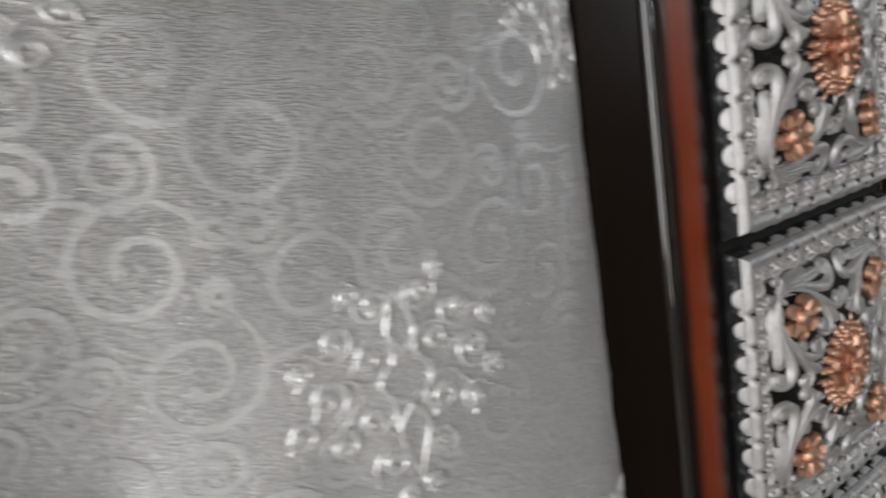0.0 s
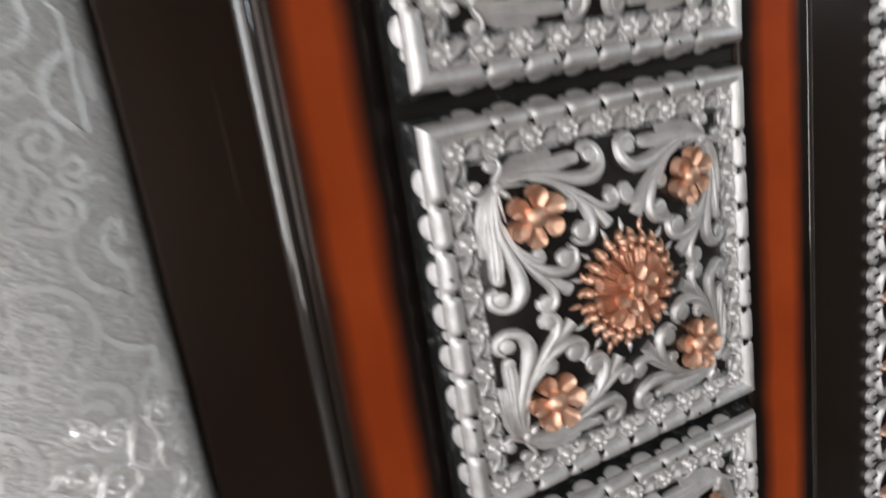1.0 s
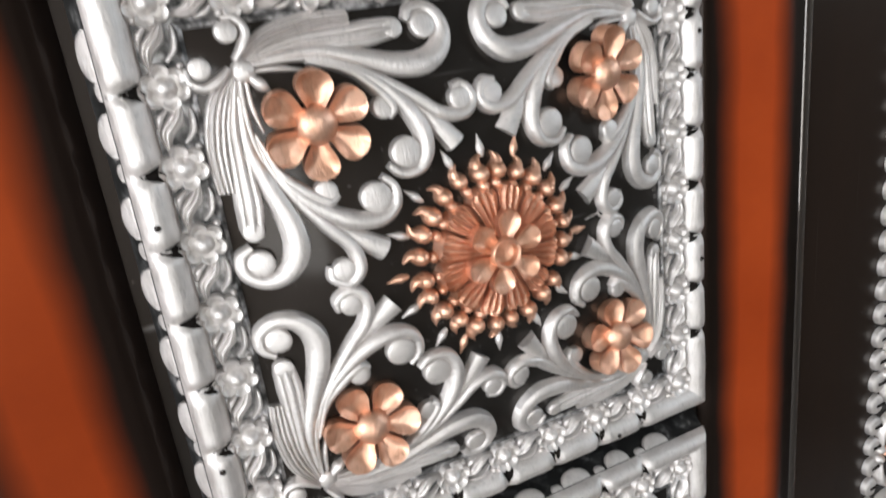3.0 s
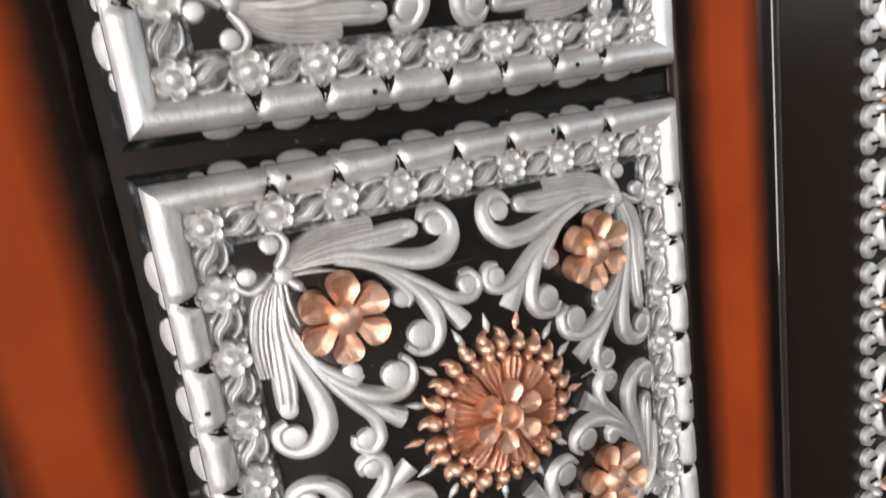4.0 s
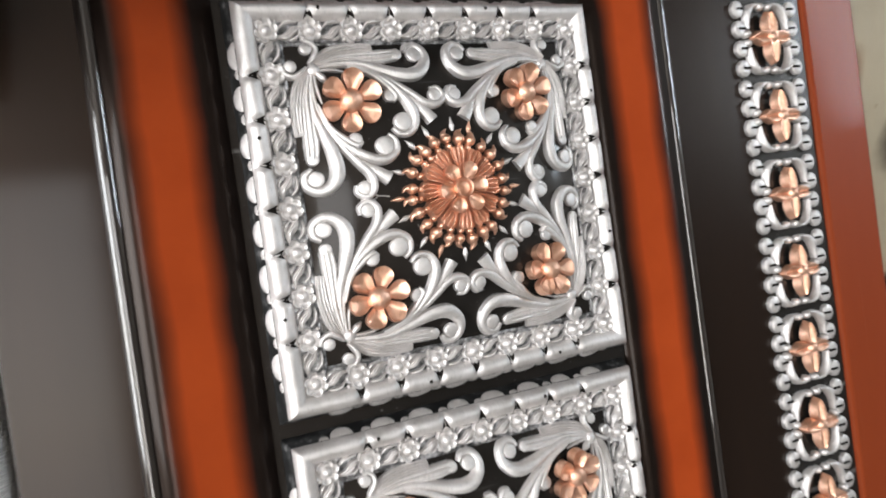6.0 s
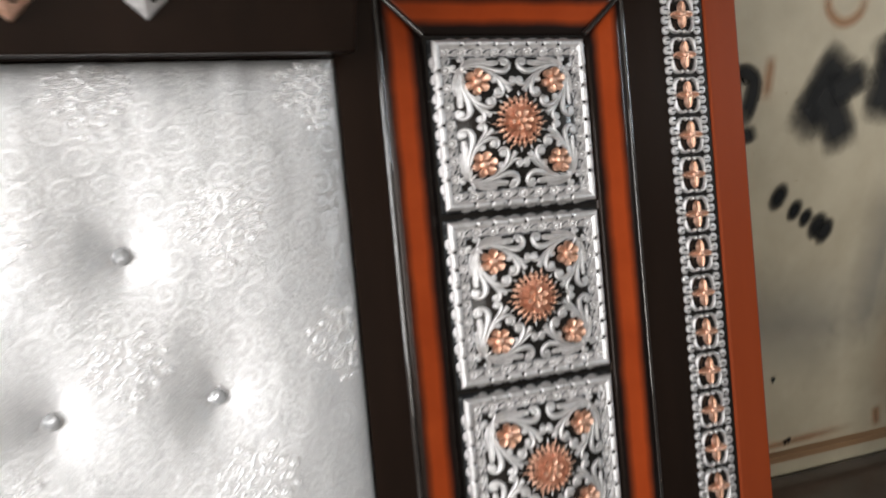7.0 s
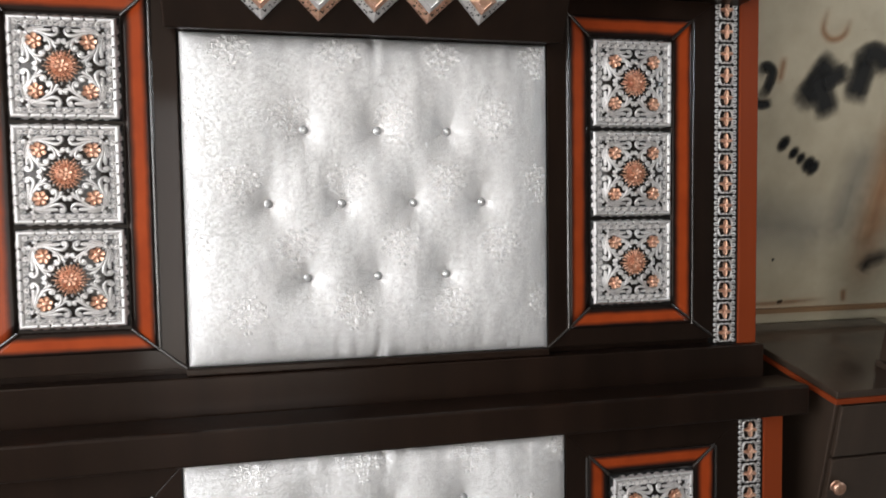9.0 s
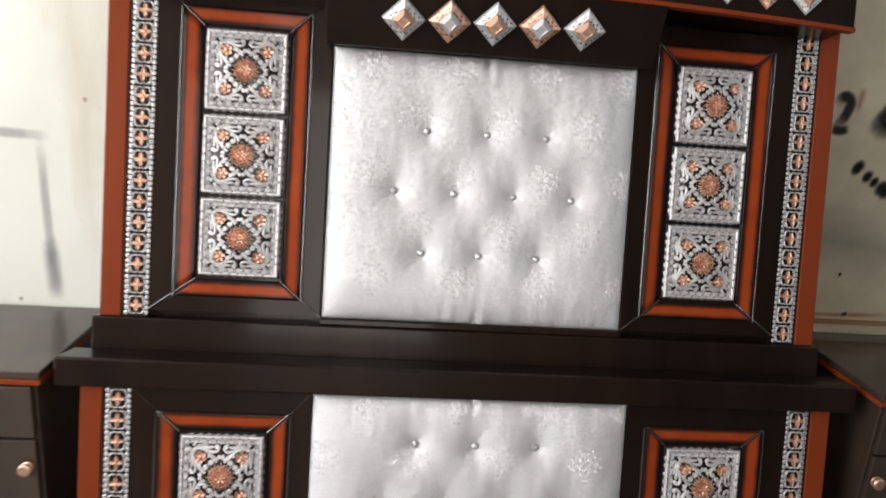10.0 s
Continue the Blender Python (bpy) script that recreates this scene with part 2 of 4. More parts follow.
def prism(bm, poly, y0, y1, bevel=0.0):
    """A flat board with the outline poly of (x, z), from the front y0 to the back y1."""
    front = [bm.verts.new((x, y0, z)) for x, z in poly]
    back = [bm.verts.new((x, y1, z)) for x, z in poly]
    n = len(poly)
    bm.faces.new(front)
    bm.faces.new(back[::-1])
    for i in range(n):
        bm.faces.new((front[i], back[i], back[(i + 1) % n], front[(i + 1) % n]))
    if bevel:
        es = [e for e in bm.edges if all(v in front for v in e.verts)]
        bmesh.ops.bevel(bm, geom=es, offset=bevel, segments=2, profile=0.5, affect="EDGES")
    return bm


def spline(points, n):
    """Catmull-Rom through the points, n samples."""
    p = np.array(points, float)
    p = np.vstack([2 * p[0] - p[1], p, 2 * p[-1] - p[-2]])
    out = []
    for s in np.linspace(0, len(points) - 1, n):
        i = min(int(s), len(points) - 2)
        t = s - i
        a, b, c, d = p[i:i + 4]
        out.append(0.5 * (2 * b + (c - a) * t + (2 * a - 5 * b + 4 * c - d) * t * t + (3 * b - a - 3 * c + d) * t ** 3))
    return np.array(out)


MM = 0.001


def leaf(bm, points, widths, height, n=16, flutes=0, sink=0.8, swell=1.0):
    """A raised, tapered frond along points (mm), facing -y, with rounded and optionally fluted section."""
    c = spline(points, n)
    w = np.interp(np.linspace(0, 1, n), np.linspace(0, 1, len(widths)), widths) * swell
    tan = np.gradient(c, axis=0)
    tan /= np.linalg.norm(tan, axis=1)[:, None] + 1e-9
    nor = np.stack([-tan[:, 1], tan[:, 0]], 1)
    m = 21 if flutes else 7
    rows = []
    for i in range(n):
        row = []
        for s in np.linspace(-1, 1, m):
            h = height * (1 - abs(s) ** 2.6) ** 0.6 * min(1.0, 0.45 + 0.55 * w[i] / (swell * max(widths)))
            if flutes:
                h *= 0.66 + 0.34 * abs(math.cos(s * math.pi * (flutes + 0.5))) ** 0.7
            if abs(s) > 0.999:
                h = -sink
            q = c[i] + nor[i] * s * w[i] / 2
            row.append(bm.verts.new((q[0] * MM, -h * MM, q[1] * MM)))
        rows.append(row)
    for a, b in zip(rows, rows[1:]):
        for j in range(m - 1):
            bm.faces.new((a[j], a[j + 1], b[j + 1], b[j]))
    bm.faces.new(rows[0])
    bm.faces.new(rows[-1][::-1])


def dome(bm, x, z, r, height, base=0.0, rings=4, seg=14, squash=1.0, turn=0.0, cup=0.0, flat=0.8):
    """A round boss in mm; cup sinks its middle."""
    last = None
    for k in range(rings + 1):
        a = k / rings
        rr = r * math.cos(a * math.pi / 2 * 0.999)
        h = base + height * math.sin(a * math.pi / 2) ** flat - cup * height * max(0.0, 1 - rr / r) ** 0.7
        ring = []
        for s in range(seg):
            t = 2 * math.pi * s / seg
            px, pz = rr * math.cos(t), rr * math.sin(t) * squash
            ring.append(bm.verts.new(((x + px * math.cos(turn) - pz * math.sin(turn)) * MM, -h * MM, (z + px * math.sin(turn) + pz * math.cos(turn)) * MM)))
        if last:
            for s in range(seg):
                bm.faces.new((last[s], last[(s + 1) % seg], ring[(s + 1) % seg], ring[s]))
        last = ring
    bm.faces.new(last)


def petal(bm, x, z, ang, length, width, base, lift, sharp=3.2):
    """A spoon-shaped petal with a raised rim that points along ang (radians) from (x, z), in mm."""
    nu, nv = 14, 13
    rows = []
    for i in range(nu + 1):
        u = i / nu
        half = width / 2 * (0.46 + 0.54 * math.sin(math.pi / 2 * min(1.0, u / 0.62)) ** 1.6)
        if u > 0.62:
            half *= math.sqrt(max(0.03, 1 - ((u - 0.62) / 0.385) ** 2))
        row = []
        for j in range(nv):
            s = -1 + 2 * j / (nv - 1)
            rim = max(abs(s), max(0.0, (u - 0.3) / 0.7)) ** sharp
            h = base + lift * (0.1 + 0.9 * rim) - 0.3 * lift * max(0.0, 1 - u / 0.4)
            if abs(s) > 0.99 or i == nu:
                h -= 0.12 * lift
            px, pz = length * u, s * half
            row.append(bm.verts.new(((x + px * math.cos(ang) - pz * math.sin(ang)) * MM, -h * MM, (z + px * math.sin(ang) + pz * math.cos(ang)) * MM)))
        rows.append(row)
    for a, b in zip(rows, rows[1:]):
        for j in range(nv - 1):
            bm.faces.new((a[j], a[j + 1], b[j + 1], b[j]))
    # rim wall down to the ground
    edge = [r[0] for r in rows] + rows[-1][1:] + [r[-1] for r in rows[::-1]][1:]
    low = [bm.verts.new((v.co.x, -(base - 2.6) * MM, v.co.z)) for v in edge]
    for i in range(len(edge) - 1):
        bm.faces.new((edge[i], edge[i + 1], low[i + 1], low[i]))


# ---------------------------------------------------------------- embossed tile
def swell(x, z):
    """How far the middle of a tile is pressed forward of its border, in mm."""
    return 11.0 * max(0.0, 1 - (x / 78.0) ** 2) ** 0.8 * max(0.0, 1 - (z / 78.0) ** 2) ** 0.8


def bulge(bm):
    """Lays flat relief on the swelling of the tile."""
    for v in bm.verts:
        v.co.y -= swell(v.co.x / MM, v.co.z / MM) * MM
    return bm


def join(bm, sub, m):
    """Adds sub, turned by m, to bm."""
    bmesh.ops.transform(sub, matrix=m, verts=sub.verts)
    me = bpy.data.meshes.new("tmp")
    sub.to_mesh(me)
    sub.free()
    bm.from_mesh(me)
    bpy.data.meshes.remove(me)


def turned(q):
    return Matrix.Rotation(q * math.pi / 2, 4, "Y")


STEP = 168.8 / 8


def strip_lift(d):
    return float(np.interp(d, (89.0, 89.4, 90.2, 91.4, 93.0, 94.6, 96.2, 97.6, 98.6, 99.2), (0.4, 1.6, 3.0, 4.3, 5.2, 5.5, 5.0, 3.8, 2.0, 0.4)))


def notch(d):
    """How much of the strip's height is left at d mm from a slot."""
    return 1 - 0.46 * math.exp(-(d / 1.7) ** 2)


def floret(bm, x, z, size, turn):
    """A small six-petal flower with a raised rim and a pearl, in mm."""
    n, last = 48, None
    for f, h in ((1.0, 0.2), (0.97, 2.6), (0.90, 3.3), (0.80, 3.0), (0.66, 1.9), (0.46, 1.8), (0.40, 2.4), (0.34, 3.6), (0.20, 4.5), (0.05, 4.8)):
        ring = []
        for k in range(n):
            t = 2 * math.pi * k / n
            lobe = 0.76 + 0.24 * abs(math.cos(3 * t)) ** 0.7
            rr = size * f * (lobe if f > 0.6 else 0.85 + 0.15 * lobe if f > 0.45 else 0.95)
            ring.append(bm.verts.new(((x + rr * math.cos(t + turn)) * MM, -h * MM, (z + rr * math.sin(t + turn)) * MM)))
        if last:
            for k in range(n):
                bm.faces.new((last[k], last[(k + 1) % n], ring[(k + 1) % n], ring[k]))
        last = ring
    bm.faces.new(last)


def tile_border():
    """Half-round strip with pressed slots, and inside it a band of small flowers and leaves."""
    bm = bmesh.new()
    rnd = random.Random(21)
    for q in range(4):
        sub = bmesh.new()
        prof = (99.2, 98.8, 98.2, 97.4, 96.3, 95.0, 93.6, 92.2, 91.0, 90.2, 89.6, 89.0)
        n = 128
        jit = [rnd.uniform(-0.35, 0.35) for _ in range(9)]
        cols = []
        for d in prof:
            col = []
            for s in np.linspace(-1, 1, n + 1):
                x = s * d
                k = (x + 84.4) / STEP
                near = abs(k - round(k)) * STEP if 0.4 < k < 7.6 else 9.0
                # notched at each slot, ribbed beside it, and beaten a little uneven
                h = strip_lift(d) * notch(near)
                h += 0.16 * math.cos(2 * math.pi * x / 2.6) * (1.0 if 2.6 < near < 6.0 and d < 96 else 0.0)
                h += 0.25 * noise.noise(Vector((x * 0.12, d * 0.2, q)))
                col.append(sub.verts.new((x * MM, -h * MM, d * MM)))
            cols.append(col)
        for a, b in zip(cols, cols[1:]):
            for i in range(n):
                sub.faces.new((a[i], a[i + 1], b[i + 1], b[i]))
        for k in range(9):
            x = -84.4 + k * STEP + (jit[k] if 0 < k < 8 else 0.0)
            if k < 8:
                floret(sub, x, 84.4, 6.5, 0.3 + q)
            if k < 8:
                # a leaf thrown across the band, a curled tendril beside it and two dots
                f = 1 if q % 2 else -1
                zc = 84.2
                leaf(sub, [(x + 5.2, zc + 2.8 * f), (x + 9.5, zc + 2.4 * f), (x + 13.0, zc - 0.6 * f), (x + 16.6, zc - 2.2 * f)], [1.4, 4.2, 4.6, 1.2], 4.4, 12, 1)
                leaf(sub, [(x + 6.4, zc - 1.6 * f), (x + 9.0, zc - 4.0 * f), (x + 12.6, zc - 4.6 * f), (x + 15.2, zc - 4.4 * f)], [1.0, 2.2, 2.0, 0.8], 3.2, 9, 0)
                leaf(sub, [(x + 10.8, zc + 4.2 * f), (x + 13.6, zc + 3.4 * f), (x + 15.6, zc + 1.2 * f)], [0.9, 2.4, 1.0], 3.4, 8, 0)
                dome(sub, x + 17.0, zc + 4.0 * f, 1.15, 2.2, 0.8, 3, 8)
                dome(sub, x + 5.0, zc - 4.6 * f, 1.0, 1.8, 0.8, 3, 8)
            if k < 8:
                # rounded tab bent down over the outer slope, with a small one beside it
                for xs, r, deep in ((x + STEP * 0.5 + rnd.uniform(-0.6, 0.6), 6.2 + rnd.uniform(-0.5, 0.5), 5.4), (x + STEP * 0.06, 2.4, 2.4)):
                    ts = np.linspace(0, math.pi, 11)
                    ring = lambda g, lift: [sub.verts.new(((xs + r * math.cos(t)) * MM, (0.7 + 0.80 * g * math.sin(t) ** 0.8 - lift) * MM, (98.9 + 0.62 * g * math.sin(t) ** 0.8 + lift * 0.6) * MM)) for t in ts]
                    rows = [ring(0.0, 0.9), ring(deep * 0.8, 0.9), ring(deep, 0.55), ring(deep, -0.3)]
                    for a, b in zip(rows, rows[1:]):
                        for i in range(10):
                            sub.faces.new((a[i], a[i + 1], b[i + 1], b[i]))
        join(bm, sub, turned(q))
    return finish("border", bm, SILVER, True)


def dark_ground_silver():
    """Silver leaf coloured dark in blots, for black paint and shade in its hollows."""
    m, nt, b = material("washed_and_shaded_silver")
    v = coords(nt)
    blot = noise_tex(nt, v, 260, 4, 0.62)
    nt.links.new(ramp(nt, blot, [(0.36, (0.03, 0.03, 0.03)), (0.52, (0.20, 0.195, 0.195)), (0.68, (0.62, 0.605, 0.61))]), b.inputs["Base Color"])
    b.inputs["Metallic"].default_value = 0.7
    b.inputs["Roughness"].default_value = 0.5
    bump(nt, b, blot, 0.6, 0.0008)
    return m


DARK_GROUND = dark_ground_silver()


def sooty_slope():
    """Black paint with silver dabbed over it."""
    m, nt, b = material("silver_dabbed_black")
    v = coords(nt)
    blot = noise_tex(nt, v, 130, 5, 0.6)
    nt.links.new(ramp(nt, blot, [(0.50, (0.010, 0.010, 0.010)), (0.60, (0.05, 0.05, 0.05)), (0.74, (0.36, 0.35, 0.35))]), b.inputs["Base Color"])
    nt.links.new(ramp(nt, blot, [(0.50, (0.0, 0.0, 0.0)), (0.72, (0.8, 0.8, 0.8))]), b.inputs["Metallic"])
    b.inputs["Roughness"].default_value = 0.5
    b.inputs["Specular IOR Level"].default_value = 0.25
    bump(nt, b, blot, 0.4, 0.0008)
    return m


SOOTY = sooty_slope()


def mitred(name, prof, mat):
    bm = bmesh.new()
    for q in range(4):
        m = turned(q)
        rows = [[bm.verts.new(m @ Vector((s * d * MM, -h * MM, d * MM))) for s in (-1, 1)] for d, h in prof]
        for a, b in zip(rows, rows[1:]):
            bm.faces.new((a[0], a[1], b[1], b[0]))
    return finish(name, bm, mat, True)


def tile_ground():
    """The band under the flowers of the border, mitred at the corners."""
    return mitred("border_ground", [(89.6, 0.5), (84.5, 0.9), (79.4, 0.8), (78.3, 2.0), (77.3, 1.6), (77.0, -0.6)], DARK_GROUND)


def tile_skirt():
    """The dark slope from the half-round strip down to the bed."""
    return mitred("border_slope", [(98.6, 1.2), (99.2, -0.6), (100.4, -3.6), (102.0, -7.6), (102.2, -9.0)], SOOTY)


def tile_slot():
    """One dark tear-shaped slot at the inner foot of the half-round strip."""
    bm = bmesh.new()
    pts = [(-2.3, 89.1), (-2.2, 90.8), (-1.4, 93.0), (-0.3, 95.6), (0.1, 96.0), (0.5, 95.4), (1.4, 92.8), (2.2, 90.8), (2.3, 89.1)]
    cut = lambda x, z: strip_lift(z) * notch(x)
    top = [bm.verts.new((x * MM, -(0.42 + cut(x, z)) * MM, z * MM)) for x, z in pts]
    low = [bm.verts.new((x * MM, -(cut(x, z) - 1.2) * MM, z * MM)) for x, z in pts]
    mid = bm.verts.new((0, -(0.42 + cut(0, 92.0)) * MM, 92.0 * MM))
    n = len(pts)
    for k in range(n):
        bm.faces.new((top[k], top[(k + 1) % n], mid))
        bm.faces.new((top[k], top[(k + 1) % n], low[(k + 1) % n], low[k]))
    return finish("slot", bm, PITCH)


def corner_scroll():
    """Acanthus spray of the upper left quarter, mirrored about the diagonal."""
    bm = bmesh.new()
    for hand, f in enumerate((lambda p: p, lambda p: (-p[1], -p[0]))):
        def go(points, widths, height, n=18, flutes=0, swollen=1.26):
            leaf(bm, [f(p) for p in points], widths, height + 0.15 * hand, n, flutes, 1.0, swollen)

        def boss(x, z, r, h=4.6):
            x, z = f((x, z))
            dome(bm, x, z, r, h, -0.5, 9, 20, flat=0.13)
        # two short outer leaves, the second with a rounded end
        go([(-65.5, 67.5), (-57, 72.6), (-47, 75.0), (-40, 75.4), (-33.5, 75.2)], [2.2, 5.4, 5.8, 5.4, 4.6], 3.6, 18, 2)
        go([(-63, 67.3), (-51, 70.0), (-40, 70.4), (-29, 70.6), (-22.0, 71.2)], [2.0, 4.8, 5.6, 6.6, 5.6], 4.3, 18, 1)
        boss(-21.6, 71.2, 3.0, 4.2)
        # great volute
        go([(-58.5, 67.3), (-45, 67.7), (-32.5, 64.2), (-22, 60.9), (-13.6, 60.6), (-7.8, 64.8), (-6.4, 71), (-9.6, 75.8), (-14.6, 76.0), (-17.2, 72.6)], [1.8, 3.8, 5.0, 6.6, 7.0, 5.8, 4.6, 3.8, 3.2, 2.4], 5.2, 44, 0)
        boss(-12.2, 71.0, 3.9, 4.4)
        # stem that ends in a small curl beside the middle line
        go([(-50, 66.4), (-37.5, 63), (-27.5, 57.3), (-18.6, 50.9), (-12, 45.5), (-5.2, 44.3), (-1.2, 48), (-3.4, 52.6), (-7.2, 52.6)], [1.5, 2.4, 3.2, 3.8, 4.2, 4.2, 3.6, 2.8, 1.8], 4.7, 36, 0)
        boss(-5.5, 48.9, 3.5, 4.6)
        # stem that hooks back round a large disc
        go([(-48, 65.3), (-33.7, 60.2), (-25.4, 53), (-19.8, 44.3), (-18.4, 36.5), (-21.4, 31.0), (-27.0, 30.2), (-30.6, 33.4)], [1.5, 3.0, 4.4, 5.4, 4.8, 3.8, 3.0, 2.0], 5.3, 34, 0)
        boss(-25.0, 36.2, 4.7, 4.6)
        # open bud with a cut end
        go([(-24, 54.2), (-17.5, 47.6), (-13.4, 42.4), (-8.8, 36.0)], [1.4, 3.6, 6.8, 8.6], 4.2, 14, 0, 1.0)
        # short curl over the flower
        go([(-46, 65.0), (-36.5, 61.0), (-30.4, 55.4), (-26.4, 49.8), (-28.0, 46.6)], [1.4, 2.8, 3.6, 3.6, 2.2], 4.4, 22, 0)
        boss(-29.2, 50.0, 3.5, 4.4)
        # thin stems that fill the fork
        go([(-64, 66), (-52, 66.6), (-41, 65), (-31, 59.6)], [1.2, 2.2, 2.2, 1.0], 3.4, 16, 0)
        go([(-63, 64.6), (-55, 64.4), (-48, 62.8)], [1.2, 2.0, 0.8], 2.8, 10, 0)
        # little double curl in the corner itself
        go([(-66.2, 68.0), (-63.4, 71.6), (-62.0, 75.2), (-63.8, 78.4), (-67.4, 79.0)], [2.0, 3.4, 3.4, 3.0, 1.8], 4.4, 18, 0, 1.0)
        boss(-66.9, 75.4, 3.0, 4.2)
    dome(bm, -64.6, 65.0, 3.4, 4.0, -0.5, 6, 16, flat=0.4)
    leaf(bm, [(-64, 64), (-60.8, 60.8), (-58.6, 58.6)], [2.4, 4.6, 1.0], 4.0, 8, 0)
    return finish("corner_scroll", bulge(bm), SILVER, True)


def tile_flower():
    bm = bmesh.new()
    for k in range(6):
        a = k * math.pi / 3 + 0.35
        petal(bm, 4.4 * math.cos(a), 4.4 * math.sin(a), a, 11.0, 10.0, 4.0, 3.2, 2.2)
    dome(bm, 0, 0, 6.0, 5.2, 3.4, 8, 24, flat=0.9)
    return finish("flower", bm, COPPER, True)


def shell(bm, ang, r0, r1, width, base, lift, flutes):
    """A fan-shaped petal with a round end, a rim and fine ridges, out from r0 to r1, in mm."""
    nu, nv = 12, 10 * flutes + 1
    c, s = math.cos(ang), math.sin(ang)
    rows = []
    for i in range(nu + 1):
        u = i / nu
        half = width / 2 * (0.40 + 0.66 * min(1.0, u / 0.74))
        if u > 0.74:
            half *= math.sqrt(max(0.05, 1 - ((u - 0.74) / 0.27) ** 2))
        row = []
        for j in range(nv):
            w = -1 + 2 * j / (nv - 1)
            ridge = 0.5 + 0.5 * math.cos(2 * math.pi * w * flutes)
            rim = max(0.0, (u - 0.80) / 0.2) ** 1.5
            h = base + lift * (0.75 - 0.35 * u - 0.15 * w * w) + 2.3 * ridge * min(1.0, u * 3) * (1 - rim) + 1.9 * rim
            if abs(w) > 0.99 or i == nu:
                h = base - 2.6
            px, pz = r0 + (r1 - r0) * u, w * half
            row.append(bm.verts.new(((px * c - pz * s) * MM, -h * MM, (px * s + pz * c) * MM)))
        rows.append(row)
    for a, b in zip(rows, rows[1:]):
        for j in range(nv - 1):
            bm.faces.new((a[j], a[j + 1], b[j + 1], b[j]))


def flame_bud(bm, a, r, size, bend, base):
    """A round bud drawn out into a bent flame, on a short neck."""
    c, s = math.cos(a), math.sin(a)
    at = lambda d, e: ((r + d) * c - e * s, (r + d) * s + e * c)
    x, z = at(0, 0)
    dome(bm, x, z, 2.85 * size, 5.2 * size, base, 6, 14)
    leaf(bm, [at(0.6, 0), at(2.4 * size, -0.3 * bend), at(3.9 * size, 0.2 * bend), at(5.2 * size, 1.9 * bend)], [4.8 * size, 4.2 * size, 2.6 * size, 0.4], base + 3.6 * size, 10, 0, 0.5)
    x, z = at(-4.1, 0.4 * bend)
    dome(bm, x, z, 1.9 * size, 3.4, base + 0.4, 4, 10)


def tile_rosette():
    bm = bmesh.new()
    dome(bm, 0, 0, 12, 4.6, 0.0, 3, 24, flat=0.2)
    for k in range(12):
        # ribbed petals
        shell(bm, 2 * math.pi * k / 12 + 0.1, 8.0, 22.2 - 0.4 * (k % 2), 9.3, 3.2 + 0.5 * (k % 2), 2.0, 2)
    rnd = random.Random(8)
    for k in range(24):
        # ring of flame buds, bent at random to either side
        a = 2 * math.pi * k / 24 + rnd.uniform(-0.03, 0.03)
        flame_bud(bm, a, 25.6 + rnd.uniform(-0.5, 0.7), rnd.uniform(0.92, 1.08), rnd.choice((-1, 1, 1)), 0.6)
    for k in range(6):
        a = k * math.pi / 3 + 0.2
        petal(bm, 4.4 * math.cos(a), 4.4 * math.sin(a), a, 9.0 + 0.4 * (k % 2), 8.0, 6.0 + 0.4 * (k % 2), 2.6, 3.4)
    # hollow ring in the middle
    last = None
    for r, h in ((5.2, 4.0), (5.2, 8.4), (4.7, 9.0), (4.1, 8.6), (3.6, 6.2), (2.0, 5.4), (0.4, 5.6)):
        ring = [bm.verts.new((r * math.cos(t) * MM, -h * MM, r * math.sin(t) * MM)) for t in np.linspace(0, 2 * math.pi, 21)[:-1]]
        if last:
            for i in range(20):
                bm.faces.new((last[i], last[(i + 1) % 20], ring[(i + 1) % 20], ring[i]))
        last = ring
    bm.faces.new(last)
    return finish("rosette", bulge(bm), COPPER, True)


def tile_spike():
    """One pressed spike, pointing along x from the rosette's edge."""
    bm = bmesh.new()
    leaf(bm, [(30.0, 0), (32.8, 0.0), (37.0, 0.3)], [1.6, 3.6, 0.3], 2.4, 8, 0)
    return bulge(bm)


def tile_nail():
    bm = bmesh.new()
    dome(bm, 0, 0, 1.1, 0.8, 0.0, 2, 8)
    return finish("nail_head", bm, ENAMEL, True)


def tile_plate():
    """The black ground, swollen in the middle, on a thin board."""
    bm = box(bmesh.new(), -0.0985, 0.0985, -0.0003, 0.009, -0.0985, 0.0985)
    n = 24
    g = [[bm.verts.new((x * MM, -0.0008 - swell(x, z) * MM, z * MM)) for z in np.linspace(-78, 78, n + 1)] for x in np.linspace(-78, 78, n + 1)]
    for i in range(n):
        for j in range(n):
            bm.faces.new((g[i][j], g[i + 1][j], g[i + 1][j + 1], g[i][j + 1]))
    return finish("backing_plate", bm, ENAMEL, True)


TILE = dict(border=tile_border(), border_ground=tile_ground(), border_slope=tile_skirt(), slot=tile_slot(), nail=tile_nail(), backing_plate=tile_plate(), corner_scroll=corner_scroll(), flower=tile_flower(), rosette=tile_rosette(), spike=finish("spike", tile_spike(), SILVER, True), copper_spike=finish("spike", tile_spike(), COPPER, True))


